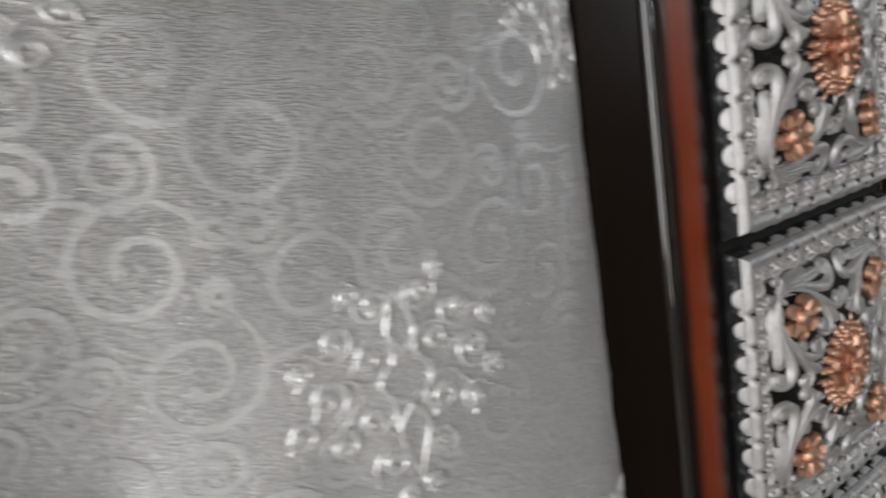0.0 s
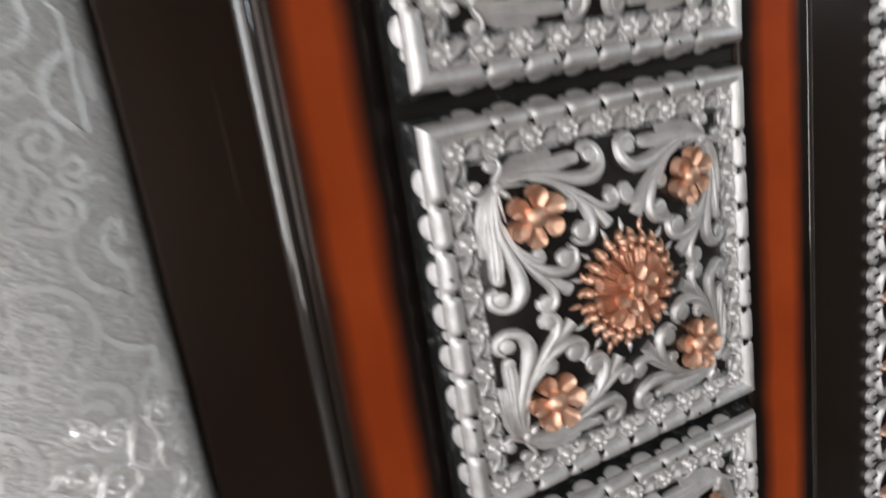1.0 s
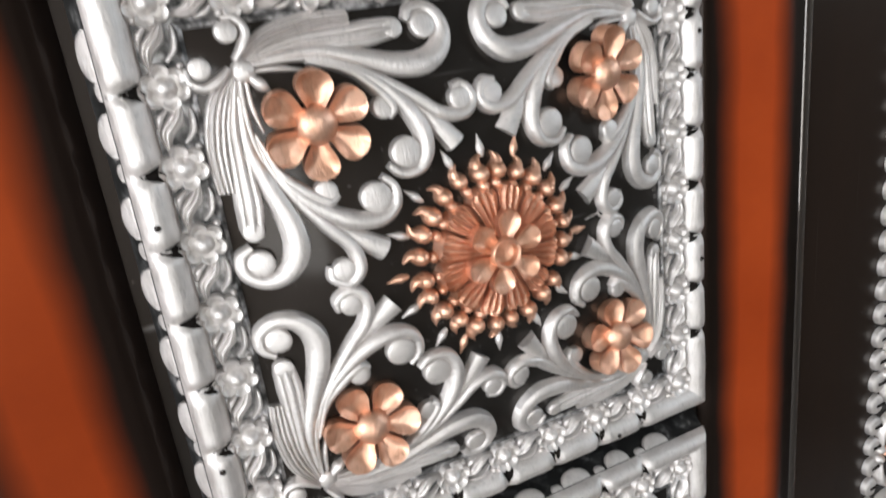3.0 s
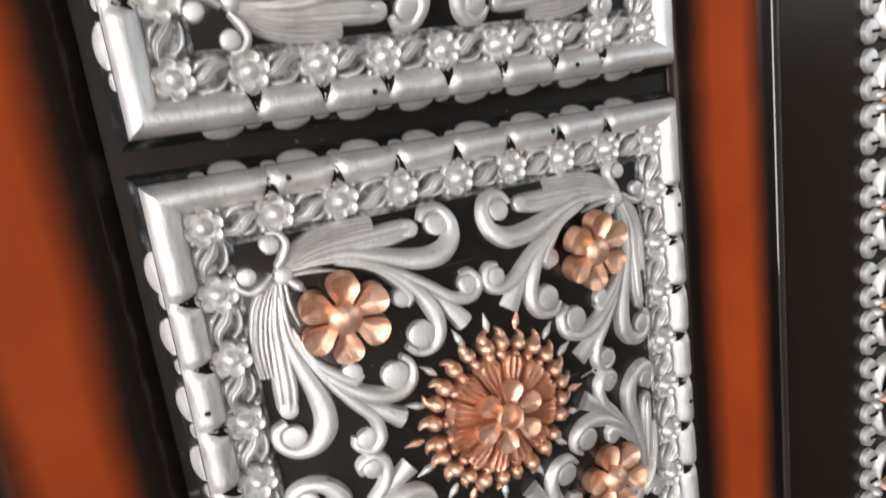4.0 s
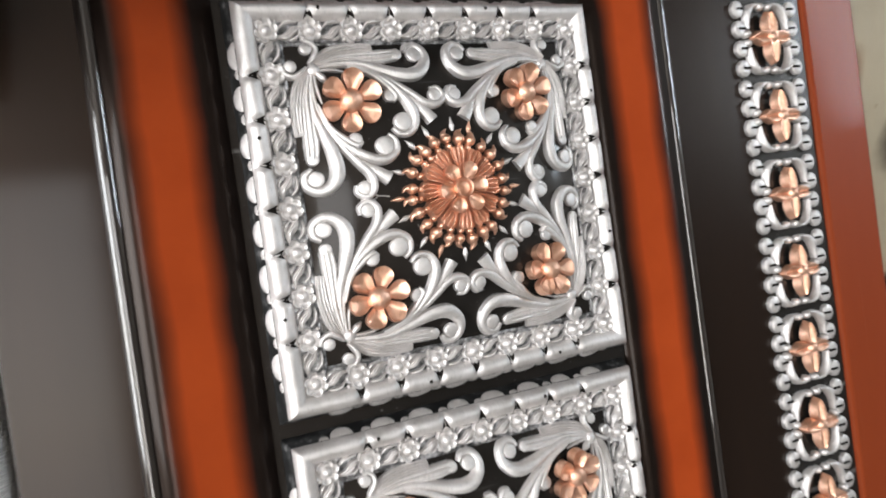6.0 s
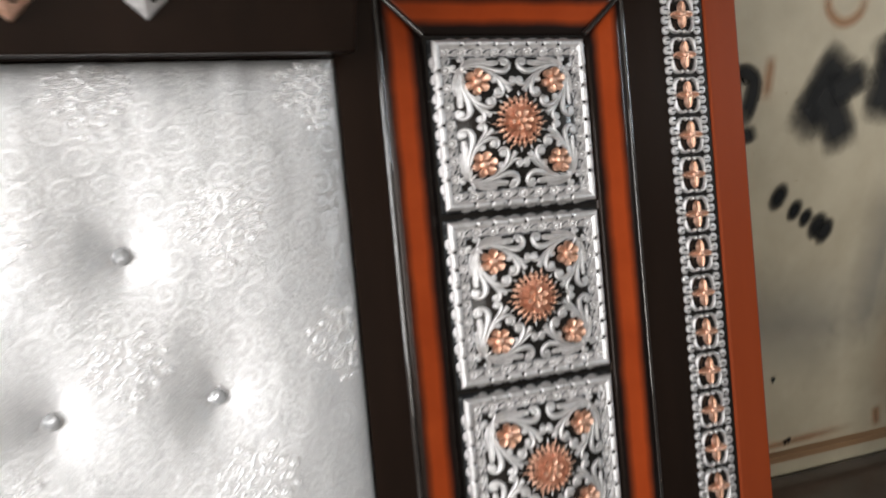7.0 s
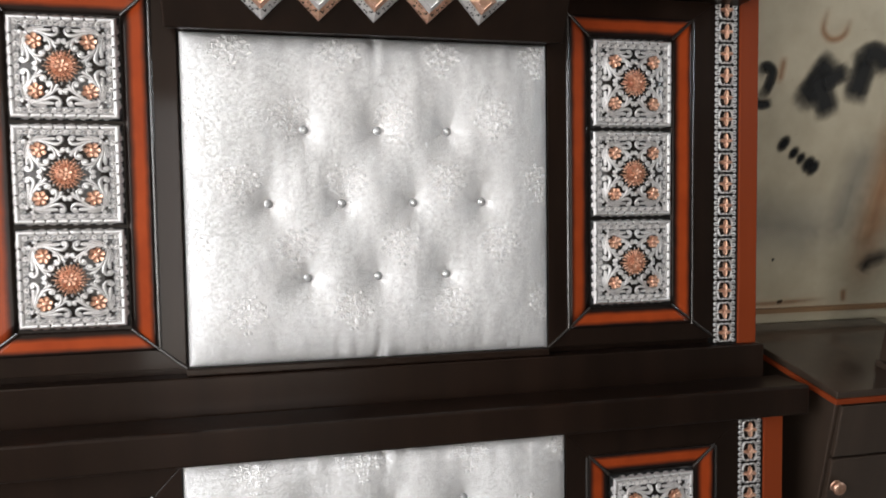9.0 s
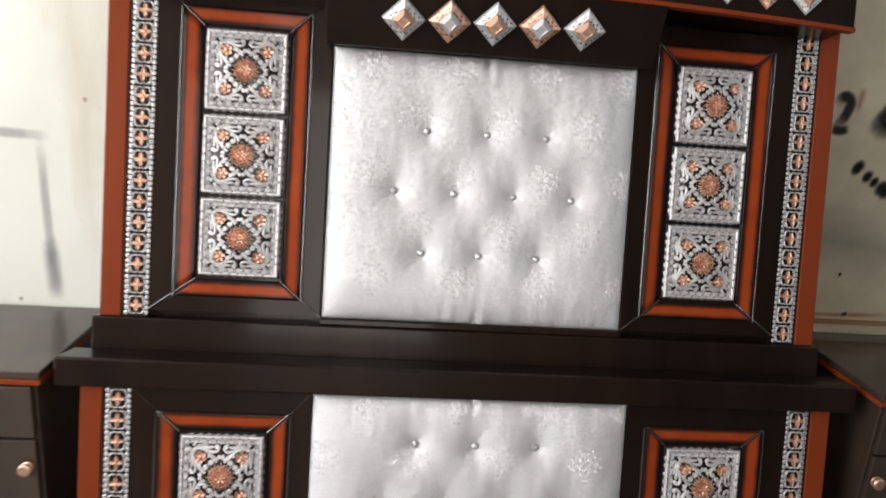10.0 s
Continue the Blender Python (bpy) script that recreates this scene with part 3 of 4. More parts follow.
def tile(parent, x, y, z, hook, tall):
    t = use("embossed_tile", TILE["backing_plate"], parent, pose(x, y, z) @ Matrix.Diagonal((0.995, 1.0, tall, 1.0)), "square embossed silver and copper tile on black")
    use("border", TILE["border"], t, None, "silver rope border with small flowers")
    use("border_ground", TILE["border_ground"], t, None, "silver border band darkened for black paint and shade in its hollows")
    use("border_slope", TILE["border_slope"], t, None, "black outer slope dabbed with silver")
    for q in range(4):
        for k in range(1, 8):
            use("slot", TILE["slot"], t, pose(0, 0, 0, 0, 90 * q, 0) @ Matrix.Translation(((-84.4 + k * STEP) * MM, 0, 0)))
    for q in range(4):
        use("corner_scroll", TILE["corner_scroll"], t, pose(0, 0, 0, 0, 90 * q, 0), "silver acanthus scroll")
        a = radians(45 + 90 * q)
        fx, fz = 68.8 * math.cos(a), 68.8 * math.sin(a)
        use("flower", TILE["flower"], t, pose(fx * MM, -swell(fx, fz) * MM, fz * MM, math.copysign(7, fz), random.uniform(-25, 25), math.copysign(7, fx)), "copper six-petal flower")
    use("rosette", TILE["rosette"], t, pose(0, 0, 0, 0, random.uniform(-8, 8), 0), "copper sunburst rosette")
    for k in range(16):
        gilt = k in (0, 5, 8, 13)
        use("spike", TILE["copper_spike" if gilt else "spike"], t, pose(0, 0, 0, 0, 22.5 * k + random.uniform(-4, 4), 0), "copper spike" if gilt else "silver spike")
    for q in range(4):
        for x in (-0.053, 0.0325):
            use("nail_head", TILE["nail"], t, pose(0, 0, 0, 0, 90 * q, 0) @ pose(x + random.uniform(-0.006, 0.006), -0.0051, 0.0948))
    # the bent wire end of the tile's fixing
    bm = bmesh.new()
    for k in range(10):
        a = 2 * math.pi * k / 10
        dome(bm, hook * 45 + 1.9 * math.cos(a), 1.5 + 1.9 * math.sin(a), 0.6, 1.0, 0.4, 2, 6)
    leaf(bm, [(hook * 43.2, 1.2), (hook * 37, 0.3)], [0.8, 0.8], 1.0, 4, 0)
    part("wire_hook", bulge(bm), SILVER, t)
    return t


# ---------------------------------------------------------------- pierced strip
def strip_plate():
    """Four tapered arcs with a bead at each end, and a row of slit tabs down both edges."""
    bm = bmesh.new()
    for sx in (-1, 1):
        for sz in (-1, 1):
            arc = [(sx * (3.4 + 12.6 * math.sin(t) ** 0.62), sz * (3.6 + 19.4 * math.cos(t) ** 0.62)) for t in np.linspace(0.05, math.pi / 2 - 0.04, 9)]
            leaf(bm, arc, [2.6, 3.4, 4.2, 4.8, 5.0, 4.8, 4.2, 3.4, 2.6], 4.6, 20, 0)
            dome(bm, sx * 3.5, sz * 21.6, 2.7, 4.8, -0.8, 5, 12)
            dome(bm, sx * 16.6, sz * 3.1, 2.9, 5.2, -0.8, 5, 12)
        for k in range(4):
            z = -19.9 + k * 13.3
            dome(bm, sx * 21.7, z, 4.6, 3.4, -0.8, 5, 18, squash=1.26, flat=0.3)
    return finish("pierced_plate", bm, SILVER, True)


def strip_slit():
    """The small dark slit in an edge tab."""
    bm = bmesh.new()
    return finish("slit", box(bm, -0.0026, 0.0026, -0.0030, -0.0018, -0.0008, 0.0008), PITCH)


def strip_blossom():
    """Four pointed petals with a raised rim and a crease, round a pearl."""
    bm = bmesh.new()
    for k in range(4):
        a = k * math.pi / 2
        ln, wide = (17.6, 9.4) if k % 2 else (14.2, 10.0)
        c, s = math.cos(a), math.sin(a)
        nu, nv = 10, 9
        rows = []
        for i in range(nu + 1):
            u = i / nu
            half = wide / 2 * max(0.04, math.sin(math.pi * (0.16 + 0.84 * u)) ** 0.8)
            row = []
            for j in range(nv):
                w = -1 + 2 * j / (nv - 1)
                h = 2.0 + 3.0 * (1 - abs(abs(w) - 0.62) ** 1.4 * 1.6) * (1 - 0.35 * u ** 2)
                if abs(w) > 0.99 or i == nu:
                    h = -0.8
                px, pz = 1.5 + (ln - 1.5) * u, w * half
                row.append(bm.verts.new(((px * c - pz * s) * MM, -h * MM, (px * s + pz * c) * MM)))
            rows.append(row)
        for p, q in zip(rows, rows[1:]):
            for j in range(nv - 1):
                bm.faces.new((p[j], p[j + 1], q[j + 1], q[j]))
    dome(bm, 0, 0, 3.5, 3.2, 3.0, 5, 14)
    return finish("blossom", bm, COPPER, True)


SLIT = strip_slit()
PLATE, BLOSSOM = strip_plate(), strip_blossom()


# ---------------------------------------------------------------- diamond stud
def stud_ring(r0, r1, h0, h1, mat, name):
    bm = bmesh.new()
    prof = [(r0, 0.0), (r0, h0 * 0.35), (r0 - 4, h0), (r1 + 3, h1), (r1, h1 - 2)]
    rows = []
    for r, h in prof:
        rows.append([bm.verts.new((r * c * MM, -h * MM, r * s * MM)) for c, s in ((1, 0), (0, 1), (-1, 0), (0, -1))])
    for a, b in zip(rows, rows[1:]):
        for i in range(4):
            bm.faces.new((a[i], a[(i + 1) % 4], b[(i + 1) % 4], b[i]))
    bm.faces.new(rows[-1])
    # chased scrolls on the four slopes
    for i in range(4):
        sub = bmesh.new()
        for (x, z, r) in ((r0 * 0.36, r0 * 0.36, 5.0), (r0 * 0.22, r0 * 0.52, 3.4), (r0 * 0.52, r0 * 0.22, 3.4), (r0 * 0.14, r0 * 0.66, 2.4), (r0 * 0.66, r0 * 0.14, 2.4)):
            dome(sub, x, z, r * r0 / 52, 3.0, h0 * 0.75, 3, 8)
            leaf(sub, [(x - 4, z - 2), (x, z + 3), (x + 4, z - 2)], [1.2, 2.0, 1.0], h0 + 3.0, 6, 0)
        bmesh.ops.rotate(sub, verts=sub.verts, cent=(0, 0, 0), matrix=Matrix.Rotation(i * math.pi / 2, 3, "Y"))
        me = bpy.data.meshes.new("tmp")
        sub.to_mesh(me)
        sub.free()
        bm.from_mesh(me)
        bpy.data.meshes.remove(me)
    return finish(name, bm, mat, False)


def stud_cap(r, h0, h1, mat):
    bm = bmesh.new()
    prof = [(r, h0), (r, h0 + 3), (r * 0.52, h1), (r * 0.44, h1 - 1.5)]
    rows = []
    for q, h in prof:
        rows.append([bm.verts.new((q * c * MM, -h * MM, q * s * MM)) for c, s in ((1, 0), (0, 1), (-1, 0), (0, -1))])
    for a, b in zip(rows, rows[1:]):
        for i in range(4):
            bm.faces.new((a[i], a[(i + 1) % 4], b[(i + 1) % 4], b[i]))
    bm.faces.new(rows[-1])
    return finish("stud_cap", bm, mat)


def stud_inlay():
    """Dark chased pits on the slopes of a stud."""
    bm = bmesh.new()
    rnd = random.Random(4)
    for i in range(4):
        sub = bmesh.new()
        for k in range(11):
            a, r = rnd.uniform(0.12, 0.88), rnd.uniform(31, 47)
            x, z = r * a, r * (1 - a)
            dome(sub, x, z, rnd.uniform(1.2, 2.6), 0.8, 9 + 8 * (49 - r) / 19 + 0.5, 2, 7)
        bmesh.ops.rotate(sub, verts=sub.verts, cent=(0, 0, 0), matrix=Matrix.Rotation(i * math.pi / 2, 3, "Y"))
        me = bpy.data.meshes.new("tmp")
        sub.to_mesh(me)
        sub.free()
        bm.from_mesh(me)
        bpy.data.meshes.remove(me)
    return finish("stud_inlay", bm, ENAMEL)


INLAY = stud_inlay()
STUD = {True: (stud_ring(53, 27, 9, 17, SILVER, "diamond_stud"), stud_cap(28, 16, 32, COPPER)),
        False: (stud_ring(53, 27, 9, 17, COPPER, "diamond_stud"), stud_cap(28, 16, 32, SILVER))}


def stud(parent, place, silver, scale=1.0):
    base, cap = STUD[silver]
    s = use("diamond_stud", base, parent, place @ Matrix.Scale(scale, 4), "diamond-shaped silver stud with copper centre" if silver else "diamond-shaped copper stud with silver centre")
    use("stud_cap", cap, s)
    use("stud_inlay", INLAY, s)
    return s


# ---------------------------------------------------------------- tufted cushion
def button_mesh():
    bm = bmesh.new()
    dome(bm, 0, 0, 10.2, 9, -5, 3, 9, flat=0.55)
    dome(bm, 0, 0, 6.4, 2.8, 3.6, 2, 7)
    me = finish("button", bm, CRYSTAL)
    return me


BUTTON = button_mesh()


def ribbon(bm, layer, surf, pts, width, lift, crown, bulb=1.0):
    """A thread band that follows the padding: pts in (x, z), rounded by crown metres."""
    n = len(pts)
    tan = np.gradient(pts, axis=0)
    tan /= np.linalg.norm(tan, axis=1)[:, None] + 1e-12
    nor = np.stack([-tan[:, 1], tan[:, 0]], 1)
    cross = ((-1, 0.0), (-0.45, 0.8), (0.45, 0.8), (1, 0.0)) if crown else ((-1, 0.0), (0.0, 0.0), (1, 0.0))
    rows = []
    for i in range(n):
        w = width / 2 * (0.35 + 0.65 * min(1.0, 4 * (n - 1 - i) / n)) * (bulb if i < 3 else 1.0)
        row = []
        for c, h in cross:
            x, z = pts[i] + nor[i] * c * w
            row.append(bm.verts.new((x, surf(x, z) - lift - h * crown, z)))
        rows.append(row)
    for a, b in zip(rows, rows[1:]):
        for k in range(len(cross) - 1):
            f = bm.faces.new((a[k], a[k + 1], b[k + 1], b[k]))
            f.smooth = True
            for lp in f.loops:
                lp[layer].uv = (lp.vert.co.x, lp.vert.co.z)


def curl_path(x, z, r, start, hand, turns, n, tail=0.0):
    """A spiral from its eye outwards; the tail runs off in a counter-curve."""
    t = np.linspace(0, 1, n)
    a = start + hand * 2 * math.pi * turns * t
    rr = r * (0.16 + 0.84 * t ** 0.85)
    p = np.stack([x + rr * np.cos(a), z + rr * np.sin(a)], 1)
    if tail:
        d = p[-1] - p[-2]
        ang, out, q = math.atan2(d[1], d[0]), [], p[-1].copy()
        step = np.linalg.norm(d)
        for k in range(int(tail * r / step)):
            ang -= hand * step / (1.25 * r)
            q = q + step * np.array((math.cos(ang), math.sin(ang)))
            out.append(q)
        if out:
            p = np.vstack([p, out])
    return p


def embroider(pad, surf, x0, x1, z0, z1, shift, seed):
    """Flat woven scrolls all over and raised flower sprays in half-drop repeat."""
    rnd = random.Random(seed)
    sprays = []
    for k in range(-6, 7):
        cz = 0.7335 + 0.136 * (k + 0.5) - shift
        for j in range(-4, 6):
            cx = -0.052 + 0.22 * j - (0.11 if k % 2 else 0.0) - 0.005 * k
            if x0 - 0.02 < cx < x1 + 0.02 and z0 - 0.02 < cz < z1 + 0.02:
                sprays.append((cx, cz))
    inside = lambda p, m: x0 + m < p[0] < x1 - m and z0 + m < p[1] < z1 - m
    bm = bmesh.new()
    layer = bm.loops.layers.uv.new("UVMap")
    placed = []
    for r, tries in ((0.0205, 1200), (0.0165, 1600), (0.0120, 1800), (0.0085, 1800), (0.0058, 1600)):
        for _ in range(tries):
            x, z = rnd.uniform(x0, x1), rnd.uniform(z0, z1)
            if any(abs(x - a) / 0.047 + abs(z - b) / 0.046 < 0.78 + 0.35 * r / 0.02 for a, b in sprays):
                continue
            if any((x - a) ** 2 + (z - b) ** 2 < (0.84 * (r + q)) ** 2 for a, b, q in placed):
                continue
            placed.append((x, z, r))
            p = curl_path(x, z, r, rnd.uniform(0, 6.28), rnd.choice((-1, 1)), rnd.uniform(1.35, 1.75), 16 + int(900 * r), rnd.uniform(0.8, 2.2))
            p = p[[inside(q, 0.006) for q in p]]
            if len(p) > 6:
                ribbon(bm, layer, surf, p, 0.0028 if r > 0.007 else 0.0022, 0.0004, 0.0, 1.5)
    scrolls = part("woven_scrollwork", bm, SCROLL, pad, "smooth satin scrolls woven into the fabric")
    scrolls["kind"] = "stuff"
    # one spray: pairs of curls and leaves about an upright axis, in millimetres
    curls = ((10, 11, 7.5, 3.6, 1), (11.5, -8, 7.5, 2.4, -1), (25, 3, 6.5, 3.2, 1), (23, -14, 5.0, 2.6, -1), (20, 19, 5.5, 3.8, 1), (7, 27, 5.5, 4.4, 1), (8, -25, 5.5, 1.6, -1), (33, -5, 4.0, 3.0, 1), (15, 33, 3.2, 4.0, -1), (4, -38, 3.0, 1.8, -1), (31, 13, 3.4, 3.6, -1))
    for cx, cz in sprays:
        bm = bmesh.new()
        layer = bm.loops.layers.uv.new("UVMap")
        lines = []
        for side in (-1, 1):
            for x, z, r, a, h in curls:
                p = curl_path(x, z, r * 1.15, a, h, 1.35, 18, 0.9)
                lines.append((p * (side, 1), 2.3))
                lines.append((curl_path(x + 1, z - 1, r * 0.55, a + 2, -h, 0.9, 10, 1.5) * (side, 1), 2.6))
            lines.append((spline([(0, -6), (7, -3), (8, 4), (0, 9)], 12) * (side, 1), 2.6))
            lines.append((spline([(0, 10), (4.5, 16), (3, 24), (0, 30)], 12) * (side, 1), 2.4))
            lines.append((spline([(0, -8), (5, -15), (3, -24), (0, -34)], 12) * (side, 1), 2.4))
        for p, w in lines:
            q = p * MM * np.array((1.18, 1.10)) * (1 + rnd.uniform(-0.04, 0.04)) + np.array((cx, cz))
            q = q[[inside(v, 0.005) for v in q]]
            if len(q) > 4:
                ribbon(bm, layer, surf, q, w * MM, 0.0003, 0.0014)
        if len(bm.faces) > 40:
            part("flower_spray", bm, THREAD, pad, "raised silver flower spray")
        else:
            bm.free()


def cushion(parent, x0, x1, z0, z1, y, buttons, puff, seed, shift=0.0):
    """A padded panel pulled in by buttons."""
    nx, nz = 190, max(60, int(190 * (z1 - z0) / (x1 - x0)))
    bm = bmesh.new()
    layer = bm.loops.layers.uv.new("UVMap")
    uv, grid = {}, []
    noise.seed_set(seed)
    pits = []
    for bx, bz in buttons:
        pits.append((bx, bz, random.uniform(-0.4, 0.4)))
    mid = (x0 + x1) / 2
    for i in range(nx + 1):
        col = []
        for j in range(nz + 1):
            u, v = i / nx, j / nz
            # the edge rolls over quickly
            x = x0 + (x1 - x0) * u
            z = z0 + (z1 - z0) * v
            e = min(x - x0, x1 - x, z - z0, z1 - z)
            ex, ez = max(0.0, min(x - x0, x1 - x)), max(0.0, min(z - z0, z1 - z))
            roll = (1 - math.exp(-ex / 0.016)) * (1 - math.exp(-ez / 0.016))
            sx, sz = min(1, ex / 0.13), min(1, ez / 0.13)
            h = 0.014 * roll ** 0.6 + puff * (1 - (1 - sx) ** 2.2) * (1 - (1 - sz) ** 2.2)
            pull = 0.0
            for bx, bz, tw in pits:
                dx, dz = x - bx, z - bz
                r = math.hypot(dx, dz)
                if r < 0.22:
                    a = math.atan2(dz, dx)
                    # upright pull lines above each button, softer below
                    stretch = math.hypot(dx * 1.25, dz * (0.72 if dz > 0 else 1.0))
                    pull += 0.017 * math.exp(-r / 0.015) + 0.0215 * math.exp(-(stretch / 0.062) ** 1.6)
                    pull += 0.0012 * math.exp(-r / 0.035) * math.cos(5 * a + tw * 6) * min(1, r / 0.012)
            h -= pull * min(1, e / 0.05)
            # gathers along the rim
            h += 0.0036 * noise.noise(Vector((x * 36, seed, z * 3))) * math.exp(-ez / 0.045)
            h += 0.0016 * noise.noise(Vector((x * 3, seed + 5, z * 30))) * math.exp(-ex / 0.05)
            h -= 0.007 * max(0.0, noise.noise(Vector((x * 30 + 3, seed + 2, 0)))) * math.exp(-(z - z0) / 0.022)
            h -= 0.004 * max(0.0, noise.noise(Vector((x * 75, seed + 4, 0)))) * math.exp(-(z - z0) / 0.014)
            # soft vertical drape and small lumps
            h += 0.0016 * noise.noise(Vector((x * 13, seed + 9, z * 4))) + 0.0012 * noise.noise(Vector((x * 40, seed, z * 22)))
            # stapled fold at the middle of the top and bottom edges
            fold = math.exp(-((x - mid) / 0.009) ** 2)
            h -= 0.016 * fold * math.exp(-ez / 0.020)
            h += 0.006 * math.exp(-((x - mid - 0.02) / 0.010) ** 2) * math.exp(-ez / 0.02)
            vert = bm.verts.new((x, y - max(h, 0.0), z))
            uv[vert] = (x + 0.008 * noise.noise(Vector((x * 5, z * 5, seed))), z + shift + 0.008 * noise.noise(Vector((x * 5 + 7, z * 5, seed))))
            col.append(vert)
        grid.append(col)
    for i in range(nx):
        for j in range(nz):
            f = bm.faces.new((grid[i][j], grid[i + 1][j], grid[i + 1][j + 1], grid[i][j + 1]))
            f.smooth = True
            for lp in f.loops:
                lp[layer].uv = uv[lp.vert]
    rim = [grid[i][0] for i in range(nx + 1)] + [grid[nx][j] for j in range(1, nz + 1)] + [grid[i][nz] for i in range(nx - 1, -1, -1)] + [grid[0][j] for j in range(nz - 1, 0, -1)]
    back = [bm.verts.new((v.co.x, y + 0.02, v.co.z)) for v in rim]
    for k in range(len(rim)):
        bm.faces.new((rim[k], rim[(k + 1) % len(rim)], back[(k + 1) % len(rim)], back[k]))
    ys = np.array([[v.co.y for v in col] for col in grid])

    pad = part("tufted_pad", bm, FABRIC, parent, "silver jacquard upholstery with buttoned dimples")
    pad.data.polygons.foreach_set("use_smooth", [True] * len(pad.data.polygons))
    for bx, bz in buttons:
        use("button", BUTTON, pad, pose(bx, y - puff + 0.0135, bz, 0, random.uniform(0, 60), 0), "faceted clear button")

    def surf(x, z):
        u = min(max((x - x0) / (x1 - x0) * nx, 0.0), nx - 1e-6)
        v = min(max((z - z0) / (z1 - z0) * nz, 0.0), nz - 1e-6)
        i, j = int(u), int(v)
        u, v = u - i, v - j
        return (ys[i, j] * (1 - u) + ys[i + 1, j] * u) * (1 - v) + (ys[i, j + 1] * (1 - u) + ys[i + 1, j + 1] * u) * v

    embroider(pad, surf, x0, x1, z0, z1, shift, seed)
    return pad


# ---------------------------------------------------------------- bed ends
def quad_band(name, pts, mat, parent, label=""):
    """A sloping mitred band: outer edge a, b and inner edge c, d, as (x, y, z), with a little body behind."""
    bm = bmesh.new()
    layer = bm.loops.layers.uv.new("UVMap")
    a, b, c, d = (Vector(p) for p in pts)
    n, rows = 24, 6
    g = []
    for i in range(n + 1):
        s = i / n
        g.append([bm.verts.new(a.lerp(b, s).lerp(d.lerp(c, s), k / rows)) for k in range(rows + 1)])
    for i in range(n):
        for k in range(rows):
            f = bm.faces.new((g[i][k], g[i + 1][k], g[i + 1][k + 1], g[i][k + 1]))
            f.smooth = True
            for lp, (ii, kk) in zip(f.loops, ((i, k), (i + 1, k), (i + 1, k + 1), (i, k + 1))):
                s, t = ii / n, kk / rows
                # distance from the mitred end, along the band
                run = min(s, 1 - s) * ((b - a).length * (1 - t) + (c - d).length * t)
                lp[layer].uv = (min(1.0, run / 0.030 + 0.12), t)
    # sides back to the board
    rim = [g[i][0] for i in range(n + 1)] + [g[n][k] for k in range(1, rows + 1)] + [g[i][rows] for i in range(n - 1, -1, -1)] + [g[0][k] for k in range(rows - 1, 0, -1)]
    back = [bm.verts.new((v.co.x, 0.034, v.co.z)) for v in rim]
    for k in range(len(rim)):
        bm.faces.new((rim[k], rim[(k + 1) % len(rim)], back[(k + 1) % len(rim)], back[k]))
    return part(name, bm, mat, parent, label)


def rod(bm, p, q, r, seg=8):
    """A half-round bead from p to q."""
    p, q = Vector(p), Vector(q)
    d = (q - p).normalized()
    side = d.cross(Vector((0, 1, 0))).normalized()
    rows = []
    for e in (p, q):
        rows.append([bm.verts.new(e + side * r * math.cos(t) + Vector((0, -1, 0)) * r * math.sin(t)) for t in np.linspace(0, math.pi, seg)])
    for i in range(seg - 1):
        bm.faces.new((rows[0][i], rows[0][i + 1], rows[1][i + 1], rows[1][i]))
    bm.faces.new(rows[0])
    bm.faces.new(rows[1][::-1])


